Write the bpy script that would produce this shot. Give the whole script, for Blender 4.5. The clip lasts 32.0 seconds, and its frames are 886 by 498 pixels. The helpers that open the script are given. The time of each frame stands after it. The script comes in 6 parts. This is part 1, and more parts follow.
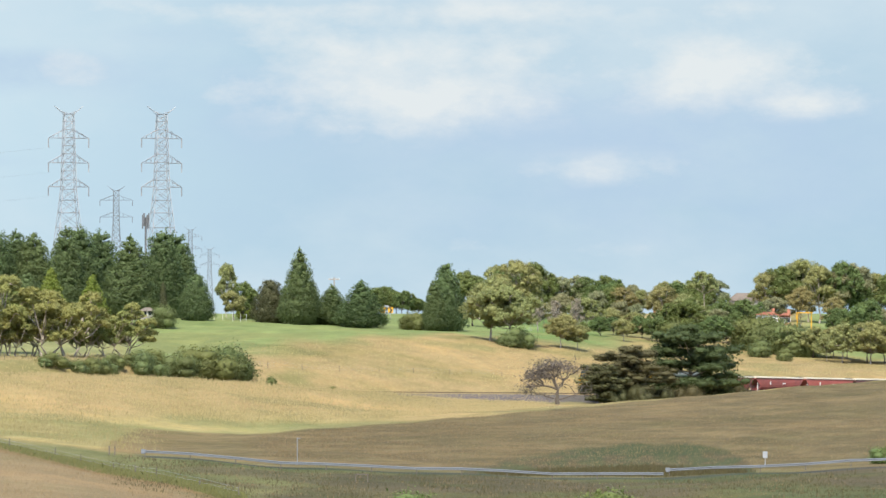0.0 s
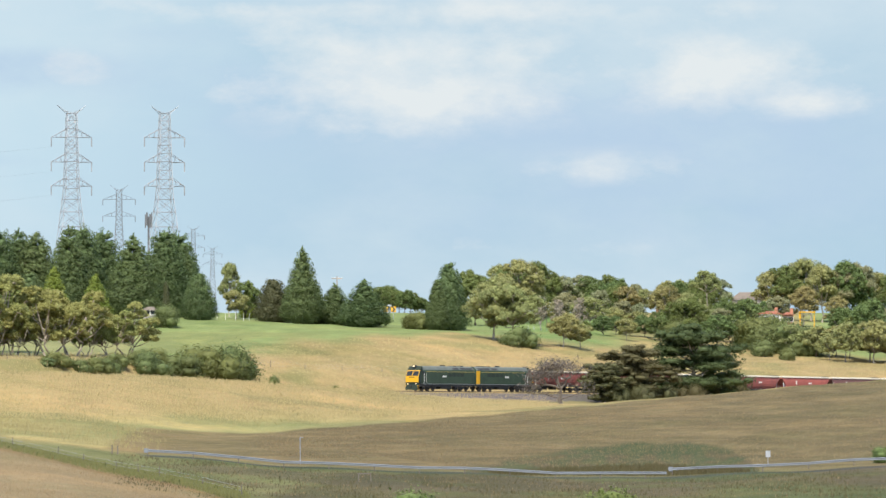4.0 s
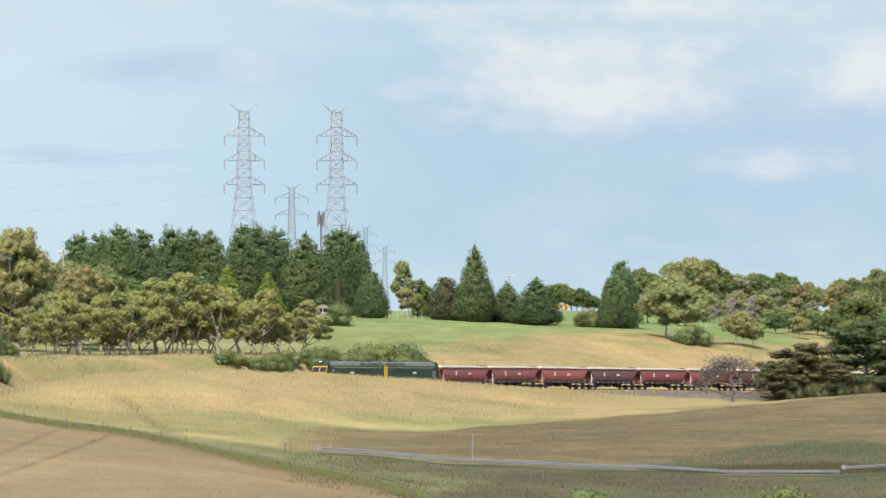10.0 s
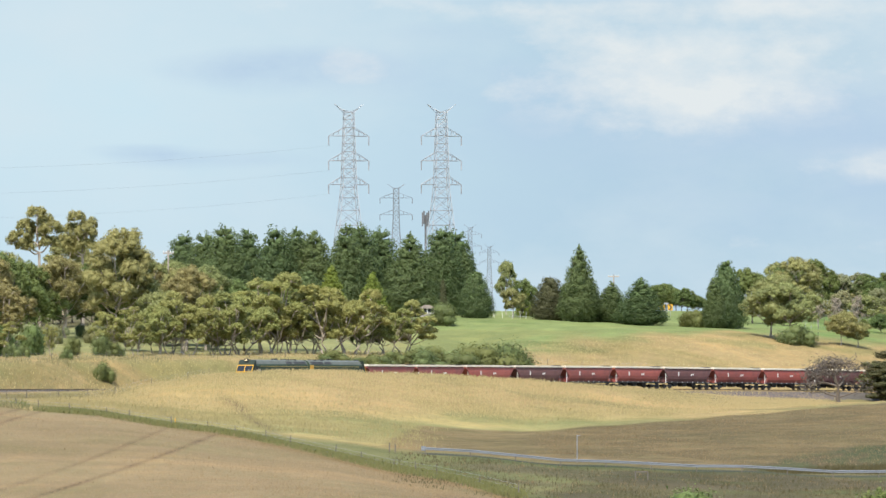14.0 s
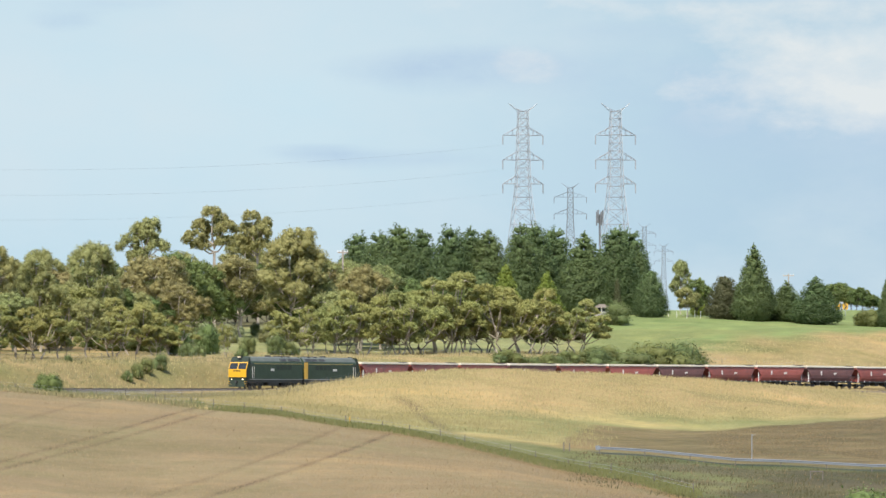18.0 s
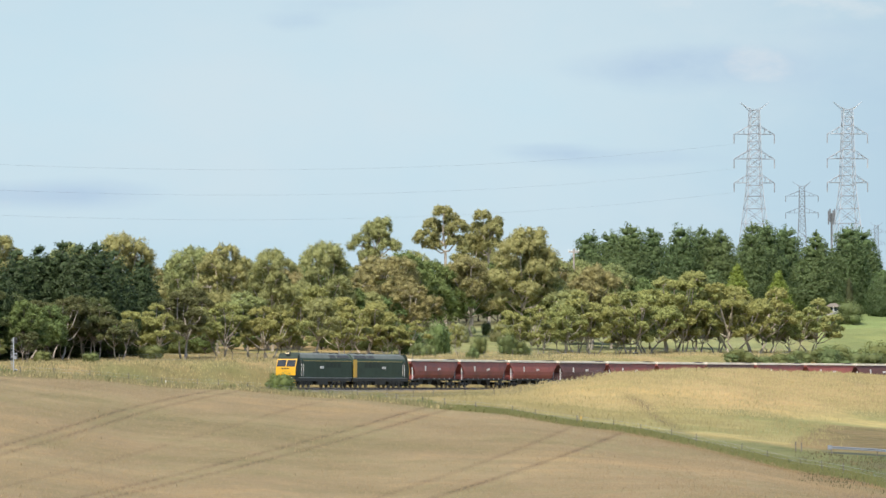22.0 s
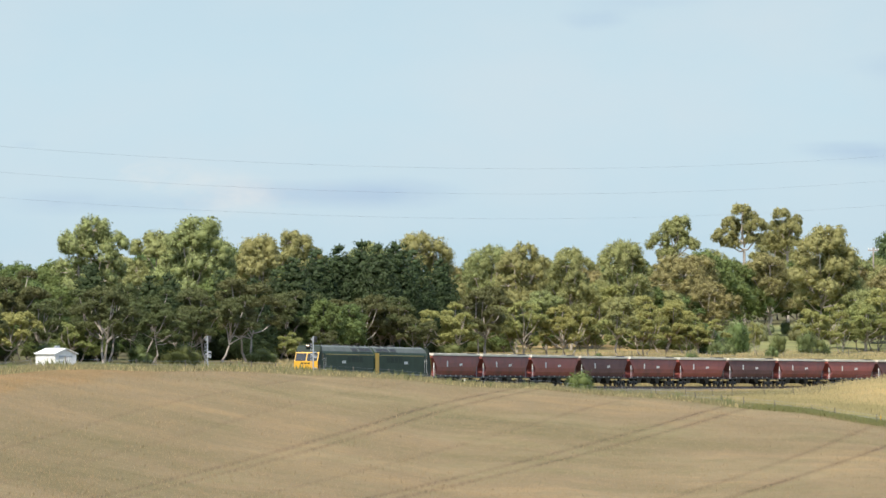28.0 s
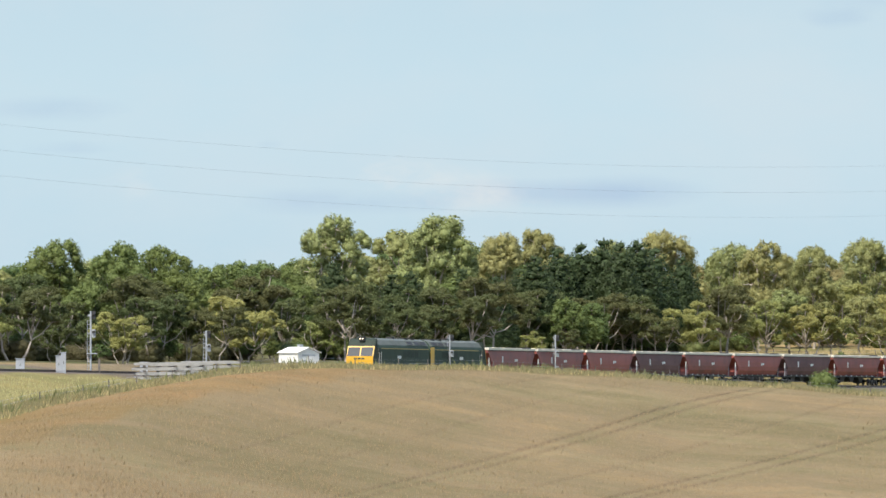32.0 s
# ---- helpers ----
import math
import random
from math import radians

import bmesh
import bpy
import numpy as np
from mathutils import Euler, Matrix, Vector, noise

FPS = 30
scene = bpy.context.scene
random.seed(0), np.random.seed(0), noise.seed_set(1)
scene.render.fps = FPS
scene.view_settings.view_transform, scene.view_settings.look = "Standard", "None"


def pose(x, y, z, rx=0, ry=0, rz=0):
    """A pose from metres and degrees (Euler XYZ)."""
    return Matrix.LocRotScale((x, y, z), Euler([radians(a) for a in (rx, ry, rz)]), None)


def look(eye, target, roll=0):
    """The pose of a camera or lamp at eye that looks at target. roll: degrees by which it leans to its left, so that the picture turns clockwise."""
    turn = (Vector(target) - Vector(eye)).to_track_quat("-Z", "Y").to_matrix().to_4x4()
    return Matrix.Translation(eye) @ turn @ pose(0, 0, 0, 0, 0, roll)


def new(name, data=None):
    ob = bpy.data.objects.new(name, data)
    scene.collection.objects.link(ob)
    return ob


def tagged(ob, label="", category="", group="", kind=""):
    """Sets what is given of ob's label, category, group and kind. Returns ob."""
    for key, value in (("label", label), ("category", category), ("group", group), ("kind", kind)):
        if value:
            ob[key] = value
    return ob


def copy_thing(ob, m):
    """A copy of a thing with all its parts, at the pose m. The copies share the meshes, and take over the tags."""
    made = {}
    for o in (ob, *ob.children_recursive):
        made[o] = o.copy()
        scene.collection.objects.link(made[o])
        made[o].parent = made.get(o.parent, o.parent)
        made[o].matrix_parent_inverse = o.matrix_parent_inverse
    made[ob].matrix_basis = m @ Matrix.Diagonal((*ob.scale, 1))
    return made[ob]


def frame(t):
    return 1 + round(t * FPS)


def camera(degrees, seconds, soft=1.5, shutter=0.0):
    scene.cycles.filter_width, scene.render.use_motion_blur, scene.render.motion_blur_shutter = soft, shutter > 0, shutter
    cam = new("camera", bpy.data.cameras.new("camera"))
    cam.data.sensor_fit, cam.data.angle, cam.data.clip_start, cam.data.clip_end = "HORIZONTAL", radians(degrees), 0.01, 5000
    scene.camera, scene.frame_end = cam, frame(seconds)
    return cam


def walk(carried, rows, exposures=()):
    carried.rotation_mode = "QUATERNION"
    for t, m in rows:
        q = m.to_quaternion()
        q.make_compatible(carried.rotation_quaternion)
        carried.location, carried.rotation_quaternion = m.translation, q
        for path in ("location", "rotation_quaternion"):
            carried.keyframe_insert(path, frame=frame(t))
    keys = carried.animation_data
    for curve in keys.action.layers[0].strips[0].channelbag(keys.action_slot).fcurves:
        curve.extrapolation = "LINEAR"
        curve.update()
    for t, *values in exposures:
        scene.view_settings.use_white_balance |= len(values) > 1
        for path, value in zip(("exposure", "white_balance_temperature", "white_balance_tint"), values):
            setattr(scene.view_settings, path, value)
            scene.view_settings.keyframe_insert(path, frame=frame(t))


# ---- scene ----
# Plan: the camera stands at the origin on a hillside and pans left along a valley with a railway.
# Bearings are counted in units of 1/8000 radian, growing to the right; 784 looks along +y.
# Levels are counted in the same unit, growing downwards; 610 is the horizon.
U, AHEAD, LEVEL, EYE = 8000.0, 784.0, 610.0, 12.0

cam = camera(11.196, 32.0, soft=1.5)
PAN = ((0, -0.8, 169.0), (0.5, -0.8, 169.0), (1, -0.8, 169.0), (1.5, -0.8, 169.0), (2, -0.8, 168.9), (2.5, -0.8, 168.9), (4.5, 11.2, 167.2), (5, 22.4, 167.0), (5.5, 38.2, 166.7), (6, 61.2, 166.5), (6.5, 88.4, 166.2), (7, 121.3, 165.9), (7.5, 152.7, 165.7), (8, 183.4, 165.5), (8.5, 209.4, 165.2), (9, 239.0, 164.8), (9.5, 271.6, 164.5), (10, 309.1, 164.2), (10.5, 339.9, 164.2), (11, 368.1, 164.2), (11.5, 390.4, 164.2), (12, 414.7, 164.2), (12.5, 436.7, 164.2), (13, 459.0, 164.2), (13.5, 477.3, 164.2), (15.5, 568.4, 164.4), (16, 609.3, 164.3), (16.5, 652.4, 164.1), (17, 701.7, 163.8), (17.5, 749.3, 163.4), (18, 802.3, 163.0), (18.5, 856.1, 162.6), (19, 917.4, 162.3), (19.5, 971.1, 162.0), (20, 1024.7, 161.8), (20.5, 1071.9, 161.8), (21, 1118.9, 161.8), (21.5, 1161.9, 161.8), (22, 1211.2, 161.8), (22.5, 1260.7, 161.7), (23, 1313.3, 161.7), (23.5, 1359.4, 161.7), (24, 1404.5, 161.6), (24.5, 1445.9, 161.4), (25, 1491.4, 161.2), (25.5, 1532.8, 161.0), (27.5, 1690.0, 159.7), (28, 1739.3, 159.6), (28.5, 1788.3, 159.4), (29, 1840.6, 159.2), (29.5, 1883.8, 158.9), (30, 1931.0, 158.6), (30.5, 1980.9, 158.3), (31, 2041.0, 158.1), (31.5, 2101.4, 157.8), (32, 2167.7, 157.7))
walk(cam, [(t, pose(0.0, -0.3, EYE, 90 + math.degrees(h / U), 0, math.degrees(p / U))) for t, p, h in PAN],
     exposures=((0, 0.98), (8, 0.98), (16, 0.96), (22, 0.92), (27, 0.90), (32, 0.90)))

# ---- light ----
SUN_AZ, SUN_EL = radians(-168), radians(53)      # bearing from +y, clockwise
world = bpy.data.worlds.new("world")
scene.world = world
world.use_nodes = True
wn, wl = world.node_tree.nodes, world.node_tree.links
sky = wn.new("ShaderNodeTexSky")
sky.sky_type, sky.sun_disc = "NISHITA", False
sky.sun_elevation, sky.sun_rotation = SUN_EL, SUN_AZ
wl.new(sky.outputs["Color"], wn["Background"].inputs["Color"])
wn["Background"].inputs["Strength"].default_value = 0.15
sun = new("sun", bpy.data.lights.new("sun", "SUN"))
sun.data.energy, sun.data.angle, sun.data.color = 3.9, radians(1.2), (1.0, 0.95, 0.86)
to_sun = Vector((math.sin(SUN_AZ) * math.cos(SUN_EL), math.cos(SUN_AZ) * math.cos(SUN_EL), math.sin(SUN_EL)))
sun.matrix_world = look(to_sun * 50, (0, 0, 0))


# ---- materials ----
def material(name):
    m = bpy.data.materials.new(name)
    m.use_nodes = True
    return m, m.node_tree.nodes, m.node_tree.links, m.node_tree.nodes["Principled BSDF"]


def math_node(n, l, op, a, b):
    k = n.new("ShaderNodeMath")
    k.operation = op
    for i, v in enumerate((a, b)):
        if isinstance(v, (int, float)):
            k.inputs[i].default_value = v
        else:
            l.new(v, k.inputs[i])
    return k.outputs[0]


def noise_out(n, l, scale, detail=4, rough=0.6, vector=None):
    k = n.new("ShaderNodeTexNoise")
    k.inputs["Scale"].default_value, k.inputs["Detail"].default_value, k.inputs["Roughness"].default_value = scale, detail, rough
    if vector is not None:
        l.new(vector, k.inputs["Vector"])
    return k.outputs["Fac"]


def ramp(n, l, fac, stops):
    k = n.new("ShaderNodeValToRGB")
    while len(k.color_ramp.elements) < len(stops):
        k.color_ramp.elements.new(0.5)
    for e, (p, c) in zip(k.color_ramp.elements, stops):
        e.position, e.color = p, (*c, 1)
    l.new(fac, k.inputs["Fac"])
    return k.outputs["Color"]


def mix(n, l, fac, a, b, kind="MIX"):
    k = n.new("ShaderNodeMix")
    k.data_type, k.blend_type = "RGBA", kind
    for s, v in ((k.inputs[0], fac), (k.inputs[6], a), (k.inputs[7], b)):
        if isinstance(v, (int, float)):
            s.default_value = v
        elif isinstance(v, tuple):
            s.default_value = (*v, 1)
        else:
            l.new(v, s)
    return k.outputs[2]


def plain(name, color, rough=0.6, metal=0.0, scale=1.5, depth=0.35, bump=0.0, dirt=None, gloss=0.5):
    """A painted, rusty or stony surface: base colour broken by two scales of noise."""
    m, n, l, p = material(name)
    co = n.new("ShaderNodeTexCoord").outputs["Object"]
    a, b = noise_out(n, l, scale, 5, 0.65, co), noise_out(n, l, scale * 9, 3, 0.6, co)
    v = math_node(n, l, "ADD", math_node(n, l, "MULTIPLY", a, 0.7), math_node(n, l, "MULTIPLY", b, 0.3))
    dark = dirt or tuple(c * (1 - depth) for c in color)
    light = tuple(min(1, c * (1 + depth * 0.6)) for c in color)
    l.new(ramp(n, l, v, ((0.3, dark), (0.52, color), (0.75, light))), p.inputs["Base Color"])
    p.inputs["Roughness"].default_value, p.inputs["Metallic"].default_value = rough, metal
    p.inputs["Specular IOR Level"].default_value = gloss
    if bump:
        k = n.new("ShaderNodeBump")
        k.inputs["Strength"].default_value, k.inputs["Distance"].default_value = bump, 0.05
        l.new(v, k.inputs["Height"])
        l.new(k.outputs["Normal"], p.inputs["Normal"])
    return m


def leaf(name, color, spread=0.35, warm=None):
    """Foliage: tone differs from tree to tree and from clump to clump; some light passes through."""
    m, n, l, p = material(name)
    co = n.new("ShaderNodeTexCoord").outputs["Object"]
    isl = n.new("ShaderNodeNewGeometry").outputs["Random Per Island"]
    per = n.new("ShaderNodeObjectInfo").outputs["Random"]
    big = noise_out(n, l, 0.6, 4, 0.65, co)
    v = math_node(n, l, "ADD", math_node(n, l, "MULTIPLY", isl, 0.42), math_node(n, l, "MULTIPLY", big, 0.58))
    dark, light = tuple(c * (1 - spread) for c in color), tuple(c * (1 + spread * 1.3) for c in color)
    c1 = ramp(n, l, v, ((0.25, dark), (0.5, color), (0.78, light)))
    other = warm or (color[0] * 1.25, color[1] * 1.0, color[2] * 0.8)
    c2 = mix(n, l, math_node(n, l, "MULTIPLY", per, 0.85), c1, other)
    l.new(c2, p.inputs["Base Color"])
    p.inputs["Roughness"].default_value = 0.6
    p.inputs["Specular IOR Level"].default_value = 0.25
    t = n.new("ShaderNodeBsdfTranslucent")
    l.new(c2, t.inputs["Color"])
    s = n.new("ShaderNodeMixShader")
    s.inputs[0].default_value = 0.42
    l.new(p.outputs[0], s.inputs[1])
    l.new(t.outputs[0], s.inputs[2])
    l.new(s.outputs[0], n["Material Output"].inputs["Surface"])
    return m


def glow(name, color, strength):
    m, n, l, p = material(name)
    p.inputs["Base Color"].default_value = (*color, 1)
    p.inputs["Emission Color"].default_value = (*color, 1)
    p.inputs["Emission Strength"].default_value = strength
    return m


M = {
    "gum_leaf": leaf("gum_leaf", (0.245, 0.276, 0.106), 0.42, (0.310, 0.280, 0.108)),
    "wattle_leaf": leaf("wattle_leaf", (0.258, 0.288, 0.098), 0.42, (0.325, 0.296, 0.098)),
    "pine_leaf": leaf("pine_leaf", (0.095, 0.138, 0.052), 0.38, (0.125, 0.160, 0.058)),
    "bronze_leaf": leaf("bronze_leaf", (0.255, 0.238, 0.095), 0.42, (0.280, 0.228, 0.092)),
    "thicket_leaf": leaf("thicket_leaf", (0.098, 0.102, 0.042), 0.55, (0.118, 0.100, 0.045)),
    # gum leaf darkened: cloud shade over the left wood is in the colour
    "shaded_olive_leaf": leaf("shaded_olive_leaf", (0.102, 0.126, 0.046), 0.45, (0.125, 0.120, 0.046)),
    "brown_pine_leaf": leaf("brown_pine_leaf", (0.088, 0.100, 0.043), 0.45, (0.098, 0.098, 0.045)),
    "cypress_leaf": leaf("cypress_leaf", (0.066, 0.094, 0.034), 0.55, (0.074, 0.098, 0.035)),
    "stand_leaf": leaf("stand_leaf", (0.052, 0.077, 0.030), 0.42, (0.060, 0.082, 0.032)),
    "broad_leaf": leaf("broad_leaf", (0.125, 0.178, 0.060), 0.4),
    "lime_leaf": leaf("lime_leaf", (0.17, 0.22, 0.04), 0.35, (0.19, 0.23, 0.042)),
    "grey_leaf": leaf("grey_leaf", (0.215, 0.245, 0.125), 0.35),
    "shrub_leaf": leaf("shrub_leaf", (0.13, 0.168, 0.062), 0.4),
    # greyer gum leaf for the far hillside, with the distance haze mixed into it
    "hazed_gum_leaf": leaf("hazed_gum_leaf", (0.235, 0.262, 0.135), 0.35, (0.285, 0.262, 0.135)),
    "twig_leaf": leaf("twig_leaf", (0.36, 0.31, 0.24), 0.3, (0.32, 0.27, 0.20)),
    "dead_twig": leaf("dead_twig", (0.135, 0.115, 0.096), 0.3, (0.12, 0.10, 0.085)),
    "rust_leaf": leaf("rust_leaf", (0.12, 0.055, 0.03), 0.35),
    "dry_leaf": leaf("dry_leaf", (0.06, 0.048, 0.025), 0.35),
    "straw_blade": leaf("straw_blade", (0.36, 0.29, 0.138), 0.2, (0.33, 0.268, 0.128)),
    "olive_blade": leaf("olive_blade", (0.235, 0.21, 0.092), 0.2, (0.25, 0.205, 0.095)),
    "dun_blade": leaf("dun_blade", (0.165, 0.122, 0.064), 0.35, (0.115, 0.09, 0.047)),
    "stubble_blade": leaf("stubble_blade", (0.23, 0.168, 0.092), 0.2, (0.20, 0.143, 0.078)),
    "pale_blade": leaf("pale_blade", (0.30, 0.275, 0.125), 0.2, (0.28, 0.27, 0.12)),
    "dark_blade": leaf("dark_blade", (0.064, 0.062, 0.027), 0.3),
    # grey-olive grass, its tone lowered to hold the cloud shade by the line
    "sage_shade_blade": leaf("sage_shade_blade", (0.165, 0.155, 0.072), 0.25, (0.18, 0.155, 0.075)),
    "green_blade": leaf("green_blade", (0.115, 0.13, 0.05), 0.3),
    "pale_bark": plain("pale_bark", (0.35, 0.295, 0.235), 0.85, scale=1.2),
    "grey_bark": plain("grey_bark", (0.28, 0.24, 0.20), 0.9, scale=1.2),
    "dark_bark": plain("dark_bark", (0.10, 0.08, 0.06), 0.9, scale=1.2),
    "green_paint": plain("green_paint", (0.034, 0.053, 0.034), 0.65, scale=0.6, depth=0.35, gloss=0.2),
    "dark_green_paint": plain("dark_green_paint", (0.022, 0.032, 0.023), 0.65, scale=0.6, gloss=0.2),
    # paler than the sides: the sky's light on the top is in this colour
    "skylit_loco_roof": plain("skylit_loco_roof", (0.100, 0.110, 0.096), 0.7, scale=0.5, depth=0.35, gloss=0.2),
    "yellow_paint": plain("yellow_paint", (0.52, 0.28, 0.012), 0.4, scale=0.8, depth=0.15),
    "gold_paint": plain("gold_paint", (0.42, 0.30, 0.06), 0.45),
    "red_paint": plain("red_paint", (0.215, 0.052, 0.040), 0.6, scale=0.5, depth=0.35, dirt=(0.11, 0.04, 0.034)),
    "dirty_red_paint": plain("dirty_red_paint", (0.12, 0.05, 0.045), 0.7, scale=0.5, depth=0.4),
    "pale_red_paint": plain("pale_red_paint", (0.27, 0.065, 0.048), 0.6, scale=0.5, depth=0.3),
    "white_paint": plain("white_paint", (0.62, 0.60, 0.56), 0.6, scale=1.0, depth=0.2),
    "cream_paint": plain("cream_paint", (0.62, 0.56, 0.45), 0.7, scale=0.7, depth=0.25, gloss=0.2),
    "black_iron": plain("black_iron", (0.025, 0.024, 0.023), 0.7, scale=1.0),
    "wheel_steel": plain("wheel_steel", (0.09, 0.075, 0.065), 0.55, 0.6),
    "galvanised": plain("galvanised", (0.32, 0.33, 0.34), 0.5, 0.35, scale=0.6, depth=0.2),
    "tower_steel": plain("tower_steel", (0.36, 0.37, 0.38), 0.55, 0.3, scale=0.4, depth=0.25),
    "tower_brace": plain("tower_brace", (0.27, 0.275, 0.28), 0.6, 0.2, scale=0.35, depth=0.7),
    "far_steel": plain("far_steel", (0.15, 0.155, 0.165), 0.6, 0.2, scale=0.4),
    "dark_steel": plain("dark_steel", (0.11, 0.113, 0.118), 0.6, 0.2),
    "zinc_rail": plain("zinc_rail", (0.15, 0.162, 0.178), 0.6, 0.0, scale=0.4, depth=0.2),
    "glass": plain("glass", (0.02, 0.024, 0.028), 0.25, gloss=0.25),
    "lamp": glow("lamp", (1.0, 0.80, 0.50), 1.2),
    "rail_steel": plain("rail_steel", (0.13, 0.10, 0.08), 0.9, 0.0, gloss=0.08),
    "sleeper": plain("sleeper", (0.25, 0.24, 0.22), 0.9, scale=2.0),
    "track_sleeper": plain("track_sleeper", (0.13, 0.115, 0.10), 0.95, scale=2.0, gloss=0.08),
    "post_wood": plain("post_wood", (0.12, 0.102, 0.085), 0.9, scale=3.0),
    "brick": plain("brick", (0.36, 0.15, 0.09), 0.85, scale=1.0),
    "roof_tile": plain("roof_tile", (0.30, 0.11, 0.07), 0.8, scale=1.0),
    "roof_grey": plain("roof_grey", (0.30, 0.27, 0.25), 0.7, scale=1.0),
    "barn_roof": plain("barn_roof", (0.20, 0.165, 0.14), 0.8, scale=0.6),
    "wire": plain("wire", (0.28, 0.29, 0.31), 0.5, 0.5),
    "sign_black": plain("sign_black", (0.03, 0.03, 0.03), 0.6),
}


# ---- helpers for building ----
def part(name, bm, mat, parent=None, label=""):
    me = bpy.data.meshes.new(name)
    bm.to_mesh(me)
    bm.free()
    me.materials.append(M[mat] if isinstance(mat, str) else mat)
    ob = new(name, me)
    ob.parent = parent
    if label:
        ob["label"] = label
    return ob


def shared(name, me, parent, m, label=""):
    ob = new(name, me)
    ob.parent = parent
    ob.matrix_basis = m
    if label:
        ob["label"] = label
    return ob


def mesh_np(name, verts, faces, mat):
    """A mesh from numpy arrays; all faces have the same number of corners."""
    me = bpy.data.meshes.new(name)
    k = faces.shape[1]
    me.vertices.add(len(verts))
    me.vertices.foreach_set("co", np.ascontiguousarray(verts, dtype=np.float32).ravel())
    me.loops.add(faces.size)
    me.loops.foreach_set("vertex_index", np.ascontiguousarray(faces, dtype=np.int32).ravel())
    me.polygons.add(len(faces))
    me.polygons.foreach_set("loop_start", np.arange(0, faces.size, k, dtype=np.int32))
    me.update(calc_edges=True)
    me.materials.append(M[mat] if isinstance(mat, str) else mat)
    return me


def box(bm, x0, x1, y0, y1, z0, z1, bevel=0.0):
    r = bmesh.ops.create_cube(bm, size=1.0, matrix=Matrix.Translation(((x0 + x1) / 2, (y0 + y1) / 2, (z0 + z1) / 2))
                              @ Matrix.Diagonal((x1 - x0, y1 - y0, z1 - z0, 1)))
    if bevel:
        bmesh.ops.bevel(bm, geom=list({e for v in r["verts"] for e in v.link_edges}), offset=bevel, segments=2, affect="EDGES")
    return bm


def a_box(*a):
    return box(bmesh.new(), *a)


def prism(bm, outline, y0, y1):
    """An outline in x and z, drawn out from y0 to y1."""
    lo = [bm.verts.new((x, y0, z)) for x, z in outline]
    hi = [bm.verts.new((x, y1, z)) for x, z in outline]
    n = len(outline)
    for i in range(n):
        bm.faces.new((lo[i], lo[(i + 1) % n], hi[(i + 1) % n], hi[i]))
    bm.faces.new(lo[::-1])
    bm.faces.new(hi)
    bmesh.ops.recalc_face_normals(bm, faces=bm.faces)
    return bm


def beam(bm, a, b, w, sides=4):
    """A straight bar from a to b."""
    a, b = Vector(a), Vector(b)
    d = b - a
    if d.length < 1e-6:
        return bm
    m = Matrix.Translation((a + b) / 2) @ d.to_track_quat("Z", "Y").to_matrix().to_4x4()
    bmesh.ops.create_cone(bm, segments=sides, radius1=w / 2, radius2=w / 2, depth=d.length, cap_ends=True, matrix=m)
    return bm


def tube(bm, pts, r0, r1, sides=6):
    """A tapered, bent limb through pts."""
    rings = []
    for i, p in enumerate(pts):
        a, b = Vector(pts[max(0, i - 1)]), Vector(pts[min(len(pts) - 1, i + 1)])
        q = (b - a).to_track_quat("Z", "Y")
        r = r0 + (r1 - r0) * i / (len(pts) - 1)
        rings.append([bm.verts.new(Vector(p) + q @ Vector((r * math.cos(6.2832 * k / sides), r * math.sin(6.2832 * k / sides), 0))) for k in range(sides)])
    for u, v in zip(rings, rings[1:]):
        for k in range(sides):
            bm.faces.new((u[k], u[(k + 1) % sides], v[(k + 1) % sides], v[k]))
    bm.faces.new(rings[-1])
    return bm


def disc(bm, m, radius, depth, sides=20):
    bmesh.ops.create_cone(bm, segments=sides, radius1=radius, radius2=radius, depth=depth, cap_ends=True, matrix=m)
    return bm


# ---- the lie of the land ----
def line(knots):
    b, v = zip(*knots)
    return lambda x: np.interp(x, b, v)


# railway: each metre of track turns 5.33 units of bearing
_bs = np.arange(-6000.0, 2401.0, 5.33)
_rs = np.zeros(len(_bs))
_i0 = int(np.argmin(abs(_bs + 800)))
_rs[_i0] = 593.0
for _k in range(_i0 + 1, len(_bs)):
    _rs[_k] = _rs[_k - 1] + math.sqrt(max(0.05, 1 - (5.33 * _rs[_k - 1] / U) ** 2))
for _k in range(_i0 - 1, -1, -1):
    _rs[_k] = max(200.0, _rs[_k + 1] - math.sqrt(max(0.05, 1 - (5.33 * _rs[_k + 1] / U) ** 2)))


def track_r(b):
    return np.interp(b, _bs, _rs)


rail_level = line(((-3000, 659), (-2172, 663), (-1900, 669), (-1720, 679), (-1550, 689), (-1000, 691), (-600, 692), (0, 692), (600, 691), (1000, 694), (1500, 702), (2400, 710)))
crest_r = line(((-3000, 215), (-2172, 250), (-1922, 285), (-1672, 325), (-1372, 365), (-972, 400), (-516, 410), (-116, 385), (252, 340), (411, 315), (1000, 300), (2400, 300)))
crest_l = line(((-3000, 900), (-2600, 820), (-2172, 754), (-2072, 727), (-1922, 697), (-1772, 674), (-1672, 668), (-1572, 666), (-1372, 665), (-1172, 672), (-916, 690), (-716, 706),
                (-516, 721), (-316, 742), (-119, 771), (0, 796), (100, 815), (200, 838), (300, 858), (400, 884), (600, 915), (1000, 925), (2400, 930)))
valley_r = line(((-3000, 250), (-2172, 300), (-1672, 380), (-1372, 430), (-972, 475), (-516, 500), (-300, 470), (0, 430), (252, 400), (2400, 400)))
